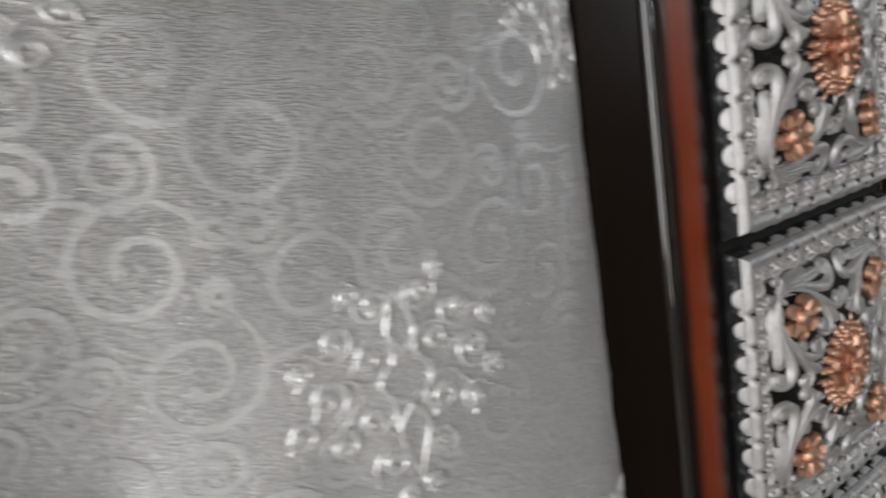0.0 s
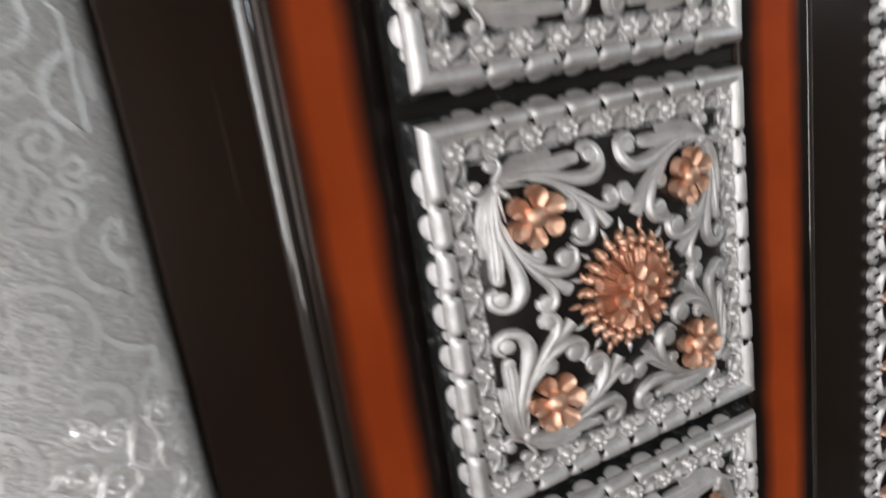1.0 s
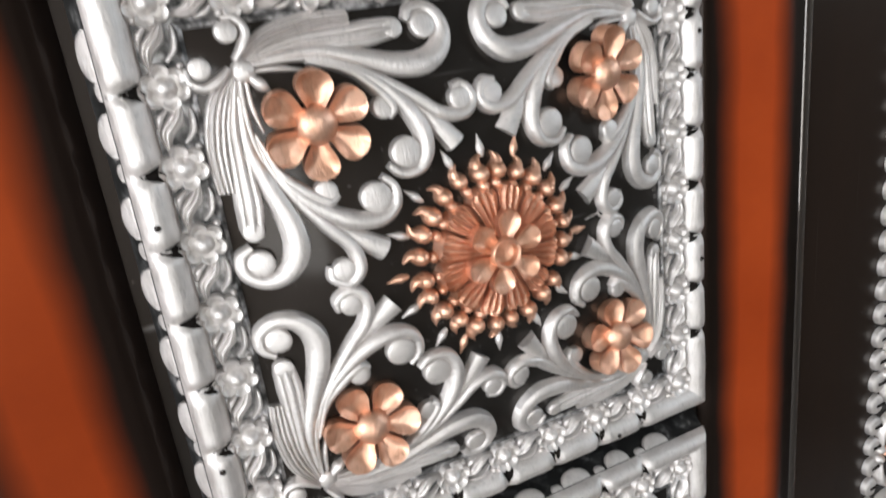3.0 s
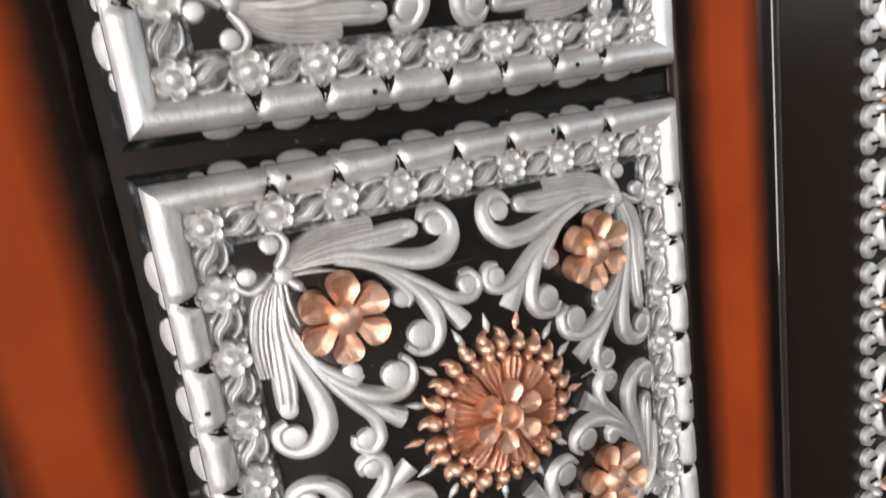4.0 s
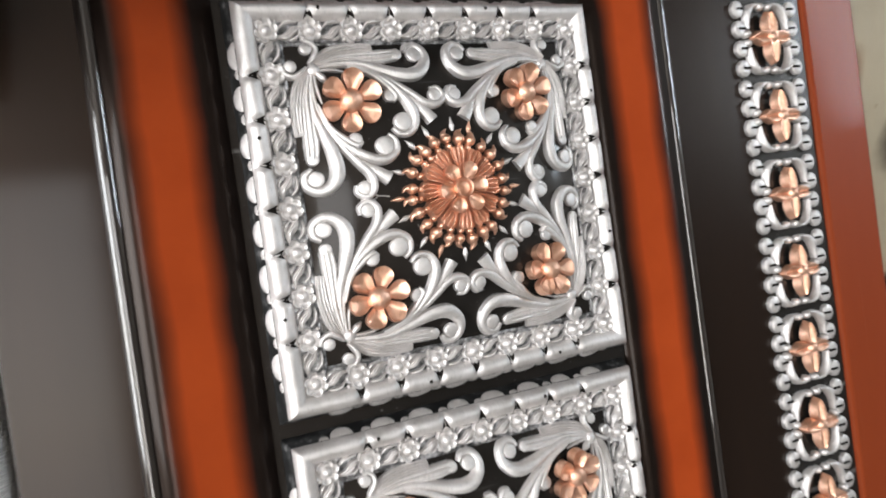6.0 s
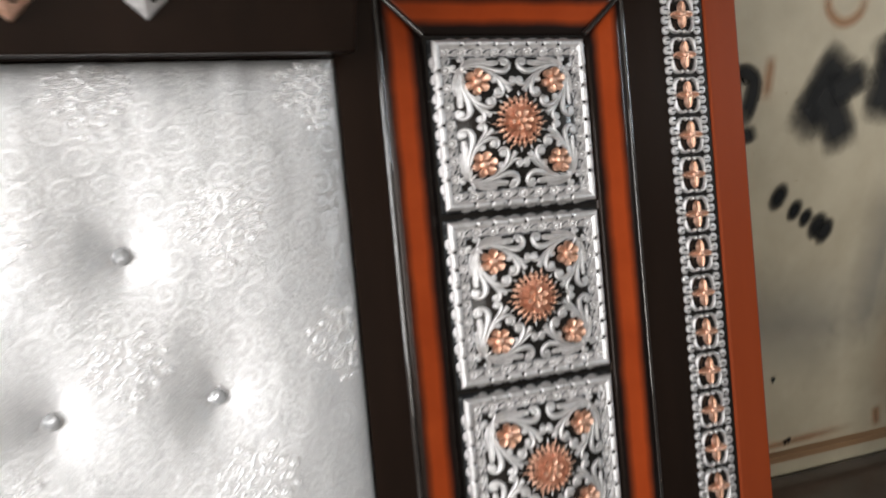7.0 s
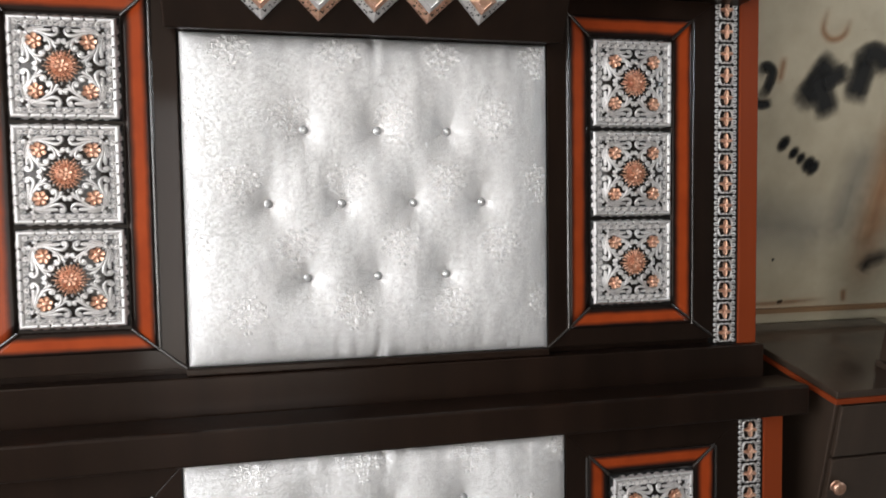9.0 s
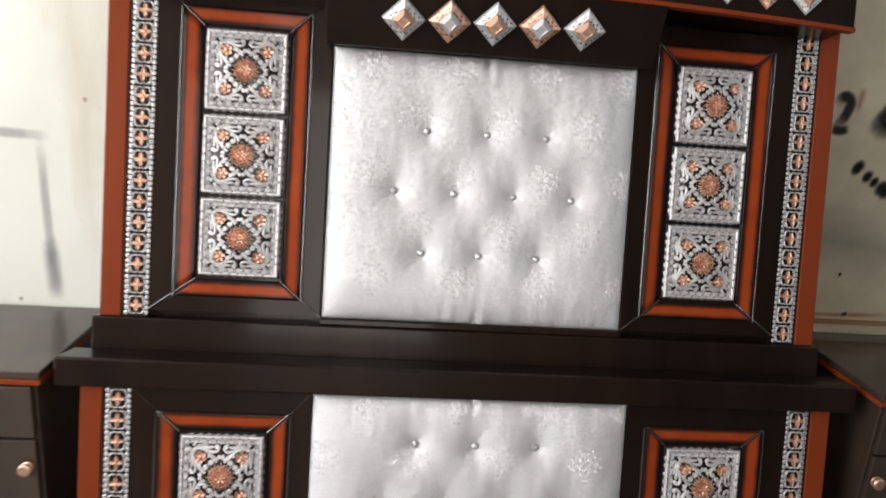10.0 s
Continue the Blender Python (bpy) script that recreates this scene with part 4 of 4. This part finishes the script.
def side_panel(parent, s, z_top, tiles, z_low, z_high, lattice_low, lattice_high, hooks):
    """One decorated side of a bed end: s is -1 or 1. Front plane near y = 0 in the parent's space."""
    T, P = 0.2, 0.2075
    z_bot = z_top - (tiles - 1) * P - T
    X = lambda x: s * x
    rim_x0, rim_x1, in_x0, in_x1 = 0.4520, 0.7650, 0.5030, 0.7130
    o_top, o_bot, i_top, i_bot = z_top + 0.055, z_bot - 0.054, z_top + 0.008, z_bot - 0.008
    yo, yi = 0.001, 0.0085
    # mitred dark boards round the panel
    ob0, ob1 = 0.3985, 0.8310
    boards = [
        [(ob0, z_low), (rim_x0, o_bot), (rim_x0, o_top), (ob0, z_high)],
        [(ob1, z_low), (rim_x1, o_bot), (rim_x1, o_top), (ob1, z_high)],
        [(ob0, z_low), (ob1, z_low), (rim_x1, o_bot), (rim_x0, o_bot)],
        [(ob0, z_high), (ob1, z_high), (rim_x1, o_top), (rim_x0, o_top)],
    ]
    for b in boards:
        part("frame_board", prism(bmesh.new(), [(X(x), z) for x, z in b], 0.004, 0.035, 0.0012), LACQUER, parent)
    # airbrushed bands
    bands = [
        ((rim_x0, yo, o_bot), (rim_x0, yo, o_top), (in_x0, yi, i_top), (in_x0, yi, i_bot)),
        ((rim_x1, yo, o_bot), (rim_x1, yo, o_top), (in_x1, yi, i_top), (in_x1, yi, i_bot)),
        ((rim_x0, yo, o_bot), (rim_x1, yo, o_bot), (in_x1, yi, i_bot), (in_x0, yi, i_bot)),
        ((rim_x0, yo, o_top), (rim_x1, yo, o_top), (in_x1, yi, i_top), (in_x0, yi, i_top)),
    ]
    for b in bands:
        quad_band("sloped_band", [(X(x), y, z) for x, y, z in b], BURST, parent, "red-brown band airbrushed to black at its edges")
    # tile bed
    slab("tile_bed", X(in_x0) if s > 0 else X(in_x1), X(in_x1) if s > 0 else X(in_x0), 0.0092, 0.034, i_bot, i_top, ENAMEL, parent, 0)
    for k in range(tiles):
        tile(parent, X(0.608) + random.uniform(-0.0008, 0.0008), 0.0, z_top - T / 2 - k * (P + 0.0003) + (-0.0006 if k else 0.0012), hooks[k], 0.982 if k else 1.0)
    # glossy beads along the upright edges and the mitres
    for x in (0.4488, 0.7680):
        bm = bmesh.new()
        rod(bm, (X(x), 0.0045, o_bot - 0.002), (X(x), 0.0045, o_top - 0.004), 0.0038, 16)
        part("bead", bm, GLOSS, parent, smooth=True)
    for p, q in (((in_x0, i_bot), (ob0, z_low)), ((in_x1, i_bot), (ob1, z_low)), ((in_x0, i_top), (rim_x0, o_top)), ((in_x1, i_top), (rim_x1, o_top))):
        bm = bmesh.new()
        rod(bm, (X(p[0]), 0.0055, p[1]), (X(q[0]), 0.0035, q[1]), 0.0036, 12)
        part("mitre_bead", bm, GLOSS, parent, smooth=True)
    # pierced strip on its black bed
    a, b = sorted((X(0.8313), X(0.8925)))
    slab("strip_bed", a, b, 0.0042, 0.035, lattice_low - 0.004, lattice_high, ENAMEL, parent, 0.0008)
    n = int((lattice_high - lattice_low) / 0.0521 + 0.5)
    for k in range(n):
        z = lattice_low + 0.0261 + k * 0.0521
        pl = use("pierced_plate", PLATE, parent, pose(X(0.8560), 0.0030, z) @ Matrix.Diagonal((1.12, 1.0, 0.974, 1.0)), "pierced silver link of the edge strip")
        for q in range(8):
            use("slit", SLIT, pl, pose(math.copysign(0.0204, q - 3.5), 0, -0.0199 + (q % 4) * 0.0133))
        use("blossom", BLOSSOM, pl, pose(0, -0.0022, 0) @ Matrix.Scale(1.06, 4), "copper four-petal blossom")
    # red outer edge
    a, b = sorted((X(0.8930), X(0.9450)))
    slab("edge_board", a, b, 0.0015, 0.06, lattice_low - 0.004, z_high + 0.05, RED, parent, 0.003, "red-brown painted edge board")


LEAN = pose(0, 0, 0, -12, 0, 0)  # both bed ends are propped against the wall
headboard = new("headboard")
headboard.matrix_world = LEAN
tagged(headboard, "dark lacquered bed headboard with silver padding, leaning against the wall", "headboard")
slab("back_panel", -0.944, 0.944, 0.034, 0.066, 0.0145, 1.60, LACQUER, headboard)
for s in (-1, 1):
    side_panel(headboard, s, 1.4, 3, 0.690, 1.500, 0.676, 1.530, (-s, s, -s))
rows = [(1.185, (-0.148, 0.008, 0.162)), (1.029, (-0.225, -0.071, 0.084, 0.240)), (0.870, (-0.147, 0.004, 0.157))]
cushion(headboard, -0.394, 0.3975, 0.690, 1.383, 0.010, [(x, z) for z, xs in rows for x in xs], 0.024, 3)
slab("head_rail", -0.398, 0.398, 0.001, 0.035, 1.384, 1.60, LACQUER, headboard)
# sloping cornice under the crown, with a row of studs
bm = bmesh.new()
ends = [[bm.verts.new((x, y, z)) for y, z in ((0.0005, 1.3845), (-0.060, 1.372), (-0.138, 1.507), (0.0005, 1.507))] for x in (-0.410, 0.410)]
for k in range(4):
    bm.faces.new((ends[0][k], ends[0][(k + 1) % 4], ends[1][(k + 1) % 4], ends[1][k]))
bm.faces.new(ends[0][::-1])
bm.faces.new(ends[1])
bmesh.ops.recalc_face_normals(bm, faces=bm.faces)
bmesh.ops.bevel(bm, geom=list(bm.edges), offset=0.003, segments=2, profile=0.5, affect="EDGES")
part("cornice", bm, LACQUER, headboard, "dark board sloping out to the crown")
for i in range(5):
    stud(headboard, pose(-0.2257 + i * 0.1104, -0.0998, 1.4409 + 0.0022 * (i - 2), 30), i % 2 == 0)
slab("base_rail", -0.958, 0.958, -0.012, 0.034, 0.30, 0.672, LACQUER, headboard, 0.004)
slab("base_fillet", -0.398, 0.398, -0.004, 0.034, 0.6725, 0.689, LACQUER, headboard, 0.003)


def crown_mesh(y0, y1, lift0, lift1):
    bm = bmesh.new()
    n = 40
    rows = []
    for i in range(n + 1):
        x = -0.885 + 1.77 * i / n
        z = 1.510 - 0.030 * (x / 0.9) ** 2
        rows.append([bm.verts.new((x, y, z + l)) for y, l in ((y0, lift0), (y1, lift0), (y1, lift1), (y0, lift1))])
    for a, b in zip(rows, rows[1:]):
        for k in range(4):
            bm.faces.new((a[k], a[(k + 1) % 4], b[(k + 1) % 4], b[k]))
    bm.faces.new(rows[0])
    bm.faces.new(rows[-1][::-1])
    return bm


part("crown", crown_mesh(-0.136, 0.046, 0.0125, 0.16), LACQUER, headboard, "projecting dark crown board", True)
part("crown_edge", crown_mesh(-0.142, -0.120, 0.002, 0.012), RED, headboard, "red-brown lower edge of the crown", True)
for i in range(-8, 8):
    x = 0.0515 + i * 0.1005
    stud(headboard, pose(x, -0.136, 1.574 - 0.030 * (x / 0.9) ** 2), i % 2 == 1, 0.72)

footboard = new("footboard")
footboard.matrix_world = LEAN @ pose(0, -0.100, 0)
tagged(footboard, "dark lacquered bed footboard with silver padding, propped against the headboard", "footboard")
slab("back_panel", -0.944, 0.944, 0.034, 0.065, 0.06, 0.54, LACQUER, footboard)
for s in (-1, 1):
    side_panel(footboard, s, 0.408, 1, 0.10, 0.520, 0.10, 0.512, (s,))
frow = [(0.400, (-0.139, 0.012, 0.165)), (0.245, (-0.216, -0.062, 0.093, 0.248))]
cushion(footboard, -0.398, 0.398, 0.100, 0.517, 0.010, [(x, z) for z, xs in frow for x in xs], 0.024, 11, 0.027)
slab("top_rail", -0.998, 0.998, -0.022, 0.0875, 0.522, 0.592, LACQUER, footboard, 0.006)
slab("base_board", -0.990, 0.990, -0.015, 0.068, -0.0062, 0.095, LACQUER, footboard, 0.004)


# ---------------------------------------------------------------- bedside tables
def bedside(s, x0, y0, top):
    """A bedside table; x0, y0: its front inner corner."""
    t = new("bedside_table")
    tagged(t, "dark brown bedside table with red-brown edge and copper knobs", "bedside table", "pair of bedside tables")
    back, far = 0.385, x0 + 0.50

    def plan(grow):
        return [(s * (x0 - grow), y0 - grow), (s * (far + grow), y0 - grow), (s * (far + grow), back), (s * (x0 - grow), back)]

    def board(name, pts, z0, z1, mat, bevel, label=""):
        bm = bmesh.new()
        lo = [bm.verts.new((x, y, z0)) for x, y in pts]
        hi = [bm.verts.new((x, y, z1)) for x, y in pts]
        bm.faces.new(lo[::-1])
        bm.faces.new(hi)
        for i in range(4):
            bm.faces.new((lo[i], lo[(i + 1) % 4], hi[(i + 1) % 4], hi[i]))
        bmesh.ops.bevel(bm, geom=list(bm.edges), offset=bevel, segments=2, profile=0.5, affect="EDGES")
        return part(name, bm, mat, t, label)

    board("carcass", plan(-0.014), 0.05, top - 0.033, TABLE, 0.003)
    board("table_top", plan(0.0), top - 0.018, top, TABLE, 0.003, "glossy dark brown top")
    board("top_edge", plan(0.002), top - 0.032, top - 0.0185, RED, 0.002, "red-brown edge strip")
    X = lambda a, b: sorted((s * a, s * b))
    face = y0 + 0.014
    for k, (z0, z1) in enumerate(((top - 0.170, top - 0.038), (top - 0.340, top - 0.177), (0.065, top - 0.347))):
        a, b = X(x0 + 0.022, far - 0.022)
        d = slab("drawer", a, b, face - 0.0135, face - 0.0005, z0, z1, TABLE, t, 0.003)
        for kx in ((x0 + 0.045, x0 + 0.40) if k else (x0 + 0.20,)):
            bm = bmesh.new()
            dome(bm, 0, 0, 15, 4, 0, 3, 18)
            dome(bm, 0, 0, 7, 14, 2, 3, 14)
            dome(bm, 0, 0, 17, 11, 12, 6, 22, cup=0.5)
            kb = part("knob", bm, COPPER, d, "round copper knob", True)
            kb.location = (s * kx, face - 0.0135, (z0 + z1) / 2 + 0.01)
    for lx in (x0 + 0.03, far - 0.06):
        a, b = X(lx, lx + 0.035)
        slab("foot", a, b, y0 + 0.03, y0 + 0.07, 0.0005, 0.05, TABLE, t, 0.002)
        slab("foot", a, b, 0.30, 0.34, 0.0005, 0.05, TABLE, t, 0.002)
    return t


bedside(-1, 1.015, -0.030, 0.578)
bedside(1, 1.035, -0.040, 0.604)


def upright_box():
    """The tall narrow box that stands at the front of one bedside table."""
    c = new("wooden_box")
    tagged(c, "tall narrow dark brown wooden box standing on bedside table", "box")
    slab("plinth", 1.244, 1.432, -0.017, 0.077, 0.6045, 0.622, TABLE, c, 0.003)
    slab("body", 1.248, 1.428, -0.013, 0.073, 0.6225, 0.965, TABLE, c, 0.005)
    slab("lid", 1.244, 1.432, -0.017, 0.077, 0.9655, 0.985, TABLE, c, 0.004)


upright_box()


# ---------------------------------------------------------------- room
def setting(name, x0, x1, y0, y1, z0, z1, mat, label, category):
    return tagged(slab(name, x0, x1, y0, y1, z0, z1, mat, None, 0), label, category, kind="structure")


setting("floor", -2.8, 2.8, -4.1, 0.62, -0.1, 0.0, FLOOR, "grey worn concrete floor", "floor")
setting("ceiling", -2.8, 2.8, -4.1, 0.62, 2.95, 3.05, CEIL, "plain off-white ceiling", "ceiling")
WALL_Y = 0.400
back_wall = setting("wall_back", 0.0, 2.8, WALL_Y, 0.62, 0.0, 2.95, PANEL, "yellowed stained panel wall, toned darker for shade, with black paint marks", "wall")
white_wall = setting("wall_back_left", -2.8, 0.0, WALL_Y, 0.62, 0.0, 2.95, WALL, "cream painted wall with grey line marks", "wall")
# Side and front walls, unseen, added to close the room and frame the daylight.
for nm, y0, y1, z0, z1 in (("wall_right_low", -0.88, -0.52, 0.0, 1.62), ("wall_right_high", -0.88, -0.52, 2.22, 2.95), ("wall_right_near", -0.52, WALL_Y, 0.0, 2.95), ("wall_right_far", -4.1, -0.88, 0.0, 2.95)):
    setting(nm, 2.6, 2.8, y0, y1, z0, z1, ROOM, "unseen dark side wall added round a window opening", "wall")
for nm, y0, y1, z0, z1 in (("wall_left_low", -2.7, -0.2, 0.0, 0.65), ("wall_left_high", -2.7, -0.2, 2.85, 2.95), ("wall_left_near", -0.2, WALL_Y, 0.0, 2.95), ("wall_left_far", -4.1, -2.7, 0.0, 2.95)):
    setting(nm, -2.8, -2.6, y0, y1, z0, z1, ROOM, "unseen dark wall added round the open shopfront", "wall")
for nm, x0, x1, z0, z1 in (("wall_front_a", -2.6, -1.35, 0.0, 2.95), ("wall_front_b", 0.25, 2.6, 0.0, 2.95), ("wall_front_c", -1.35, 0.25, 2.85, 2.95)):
    setting(nm, x0, x1, -4.1, -3.9, z0, z1, ROOM, "unseen dark wall added round the doorway", "wall")
tagged(slab("ground", -60, 60, -60, 60, -0.22, -0.12, FLOOR, None, 0), "bare ground outside the shop", "ground", kind="structure")
setting("trim_right", 0.93, 2.5, WALL_Y - 0.016, WALL_Y - 0.0005, 0.634, 0.646, STRIP, "worn brown wooden strip along the wall", "trim")
setting("trim_right_low", 0.93, 2.5, WALL_Y - 0.012, WALL_Y - 0.0005, 0.605, 0.633, PANEL, "pale stained board under the wooden strip", "trim")


def stroke(points, width, mat, name="wall_mark", label=""):
    """A soft-edged mark on the back wall, through points of (x, z), metres."""
    c = spline(points, 24)
    width *= 1.65
    tan = np.gradient(c, axis=0)
    tan /= np.linalg.norm(tan, axis=1)[:, None] + 1e-9
    nor = np.stack([-tan[:, 1], tan[:, 0]], 1)
    bm = bmesh.new()
    layer = bm.loops.layers.uv.new("UVMap")
    stroke.level = WALL_Y - 0.0005 - stroke.count * 0.00005
    stroke.count += 1
    rows = [[bm.verts.new((c[i][0] + nor[i][0] * w * width, stroke.level, c[i][1] + nor[i][1] * w * width)) for w in (-0.5, 0.5)] for i in range(24)]
    for i in range(23):
        f = bm.faces.new((rows[i][0], rows[i + 1][0], rows[i + 1][1], rows[i][1]))
        for lp, uvc in zip(f.loops, ((i / 23, 0), ((i + 1) / 23, 0), ((i + 1) / 23, 1), (i / 23, 1))):
            lp[layer].uv = uvc
    return part(name, bm, mat, back_wall if points[0][0] > 0 else white_wall, label)


stroke.count = 0
# a hooked mark
stroke([(1.030, 1.296), (1.050, 1.324), (1.074, 1.312), (1.066, 1.270), (1.040, 1.228)], 0.023, BLACK_SPRAY)
stroke([(1.030, 1.232), (1.058, 1.226), (1.090, 1.236)], 0.019, BLACK_SPRAY)
# two broad forked marks
stroke([(1.258, 1.366), (1.232, 1.325), (1.198, 1.268), (1.165, 1.212)], 0.052, BLACK_SPRAY)
stroke([(1.190, 1.312), (1.222, 1.280), (1.252, 1.235), (1.270, 1.188)], 0.054, BLACK_SPRAY)
stroke([(1.225, 1.290), (1.262, 1.300), (1.318, 1.330)], 0.036, BLACK_SPRAY)
stroke([(1.372, 1.374), (1.352, 1.305), (1.340, 1.230)], 0.058, BLACK_SPRAY)
stroke([(1.315, 1.338), (1.375, 1.372), (1.420, 1.350), (1.438, 1.312)], 0.044, BLACK_SPRAY)
# row of spots running together
for x, z, w in ((1.142, 1.124, 0.038), (1.178, 1.099, 0.032), (1.203, 1.084, 0.028), (1.230, 1.068, 0.040), (1.248, 1.057, 0.038)):
    stroke([(x - 0.45 * w, z + 0.3 * w), (x, z), (x + 0.45 * w, z - 0.3 * w)], w, DOT)
stroke([(1.215, 1.490), (1.208, 1.425), (1.240, 1.400), (1.276, 1.416), (1.288, 1.46)], 0.018, RUST_SPRAY)
stroke([(1.105, 1.355), (1.098, 1.280)], 0.020, RUST_SPRAY)
stroke([(1.53, 1.43), (1.52, 1.23), (1.49, 0.98), (1.46, 0.66)], 0.11, RUST_SPRAY)
stroke([(1.42, 1.16), (1.385, 0.99), (1.36, 0.82)], 0.10, HAZE)
stroke([(0.96, 0.90), (1.15, 0.895), (1.38, 0.87)], 0.17, HAZE)
stroke([(0.94, 0.662), (1.15, 0.660), (1.38, 0.668)], 0.014, RUST_SPRAY)
stroke([(1.42, 0.70), (1.43, 0.65)], 0.020, RUST_SPRAY)
stroke([(1.475, 0.745), (1.495, 0.780), (1.58, 0.80)], 0.044, SOOT)
for x, z in ((1.165, 0.790), (1.206, 0.660), (1.214, 0.663)):
    stroke([(x - 0.004, z), (x, z + 0.002), (x + 0.004, z)], 0.010, DOT)
# grey lines and small brown spots on the cream wall
stroke([(-1.44, 1.066), (-1.30, 1.064), (-1.150, 1.061)], 0.020, GREY_LINE)
stroke([(-1.181, 1.056), (-1.176, 0.83), (-1.168, 0.585)], 0.017, GREY_LINE)
stroke([(-1.176, 0.78), (-1.166, 0.590)], 0.032, GREY_LINE)
for x, z in ((-1.055, 1.162), (-1.265, 0.590)):
    stroke([(x - 0.006, z), (x, z + 0.002), (x + 0.006, z)], 0.012, RUST_SPRAY)
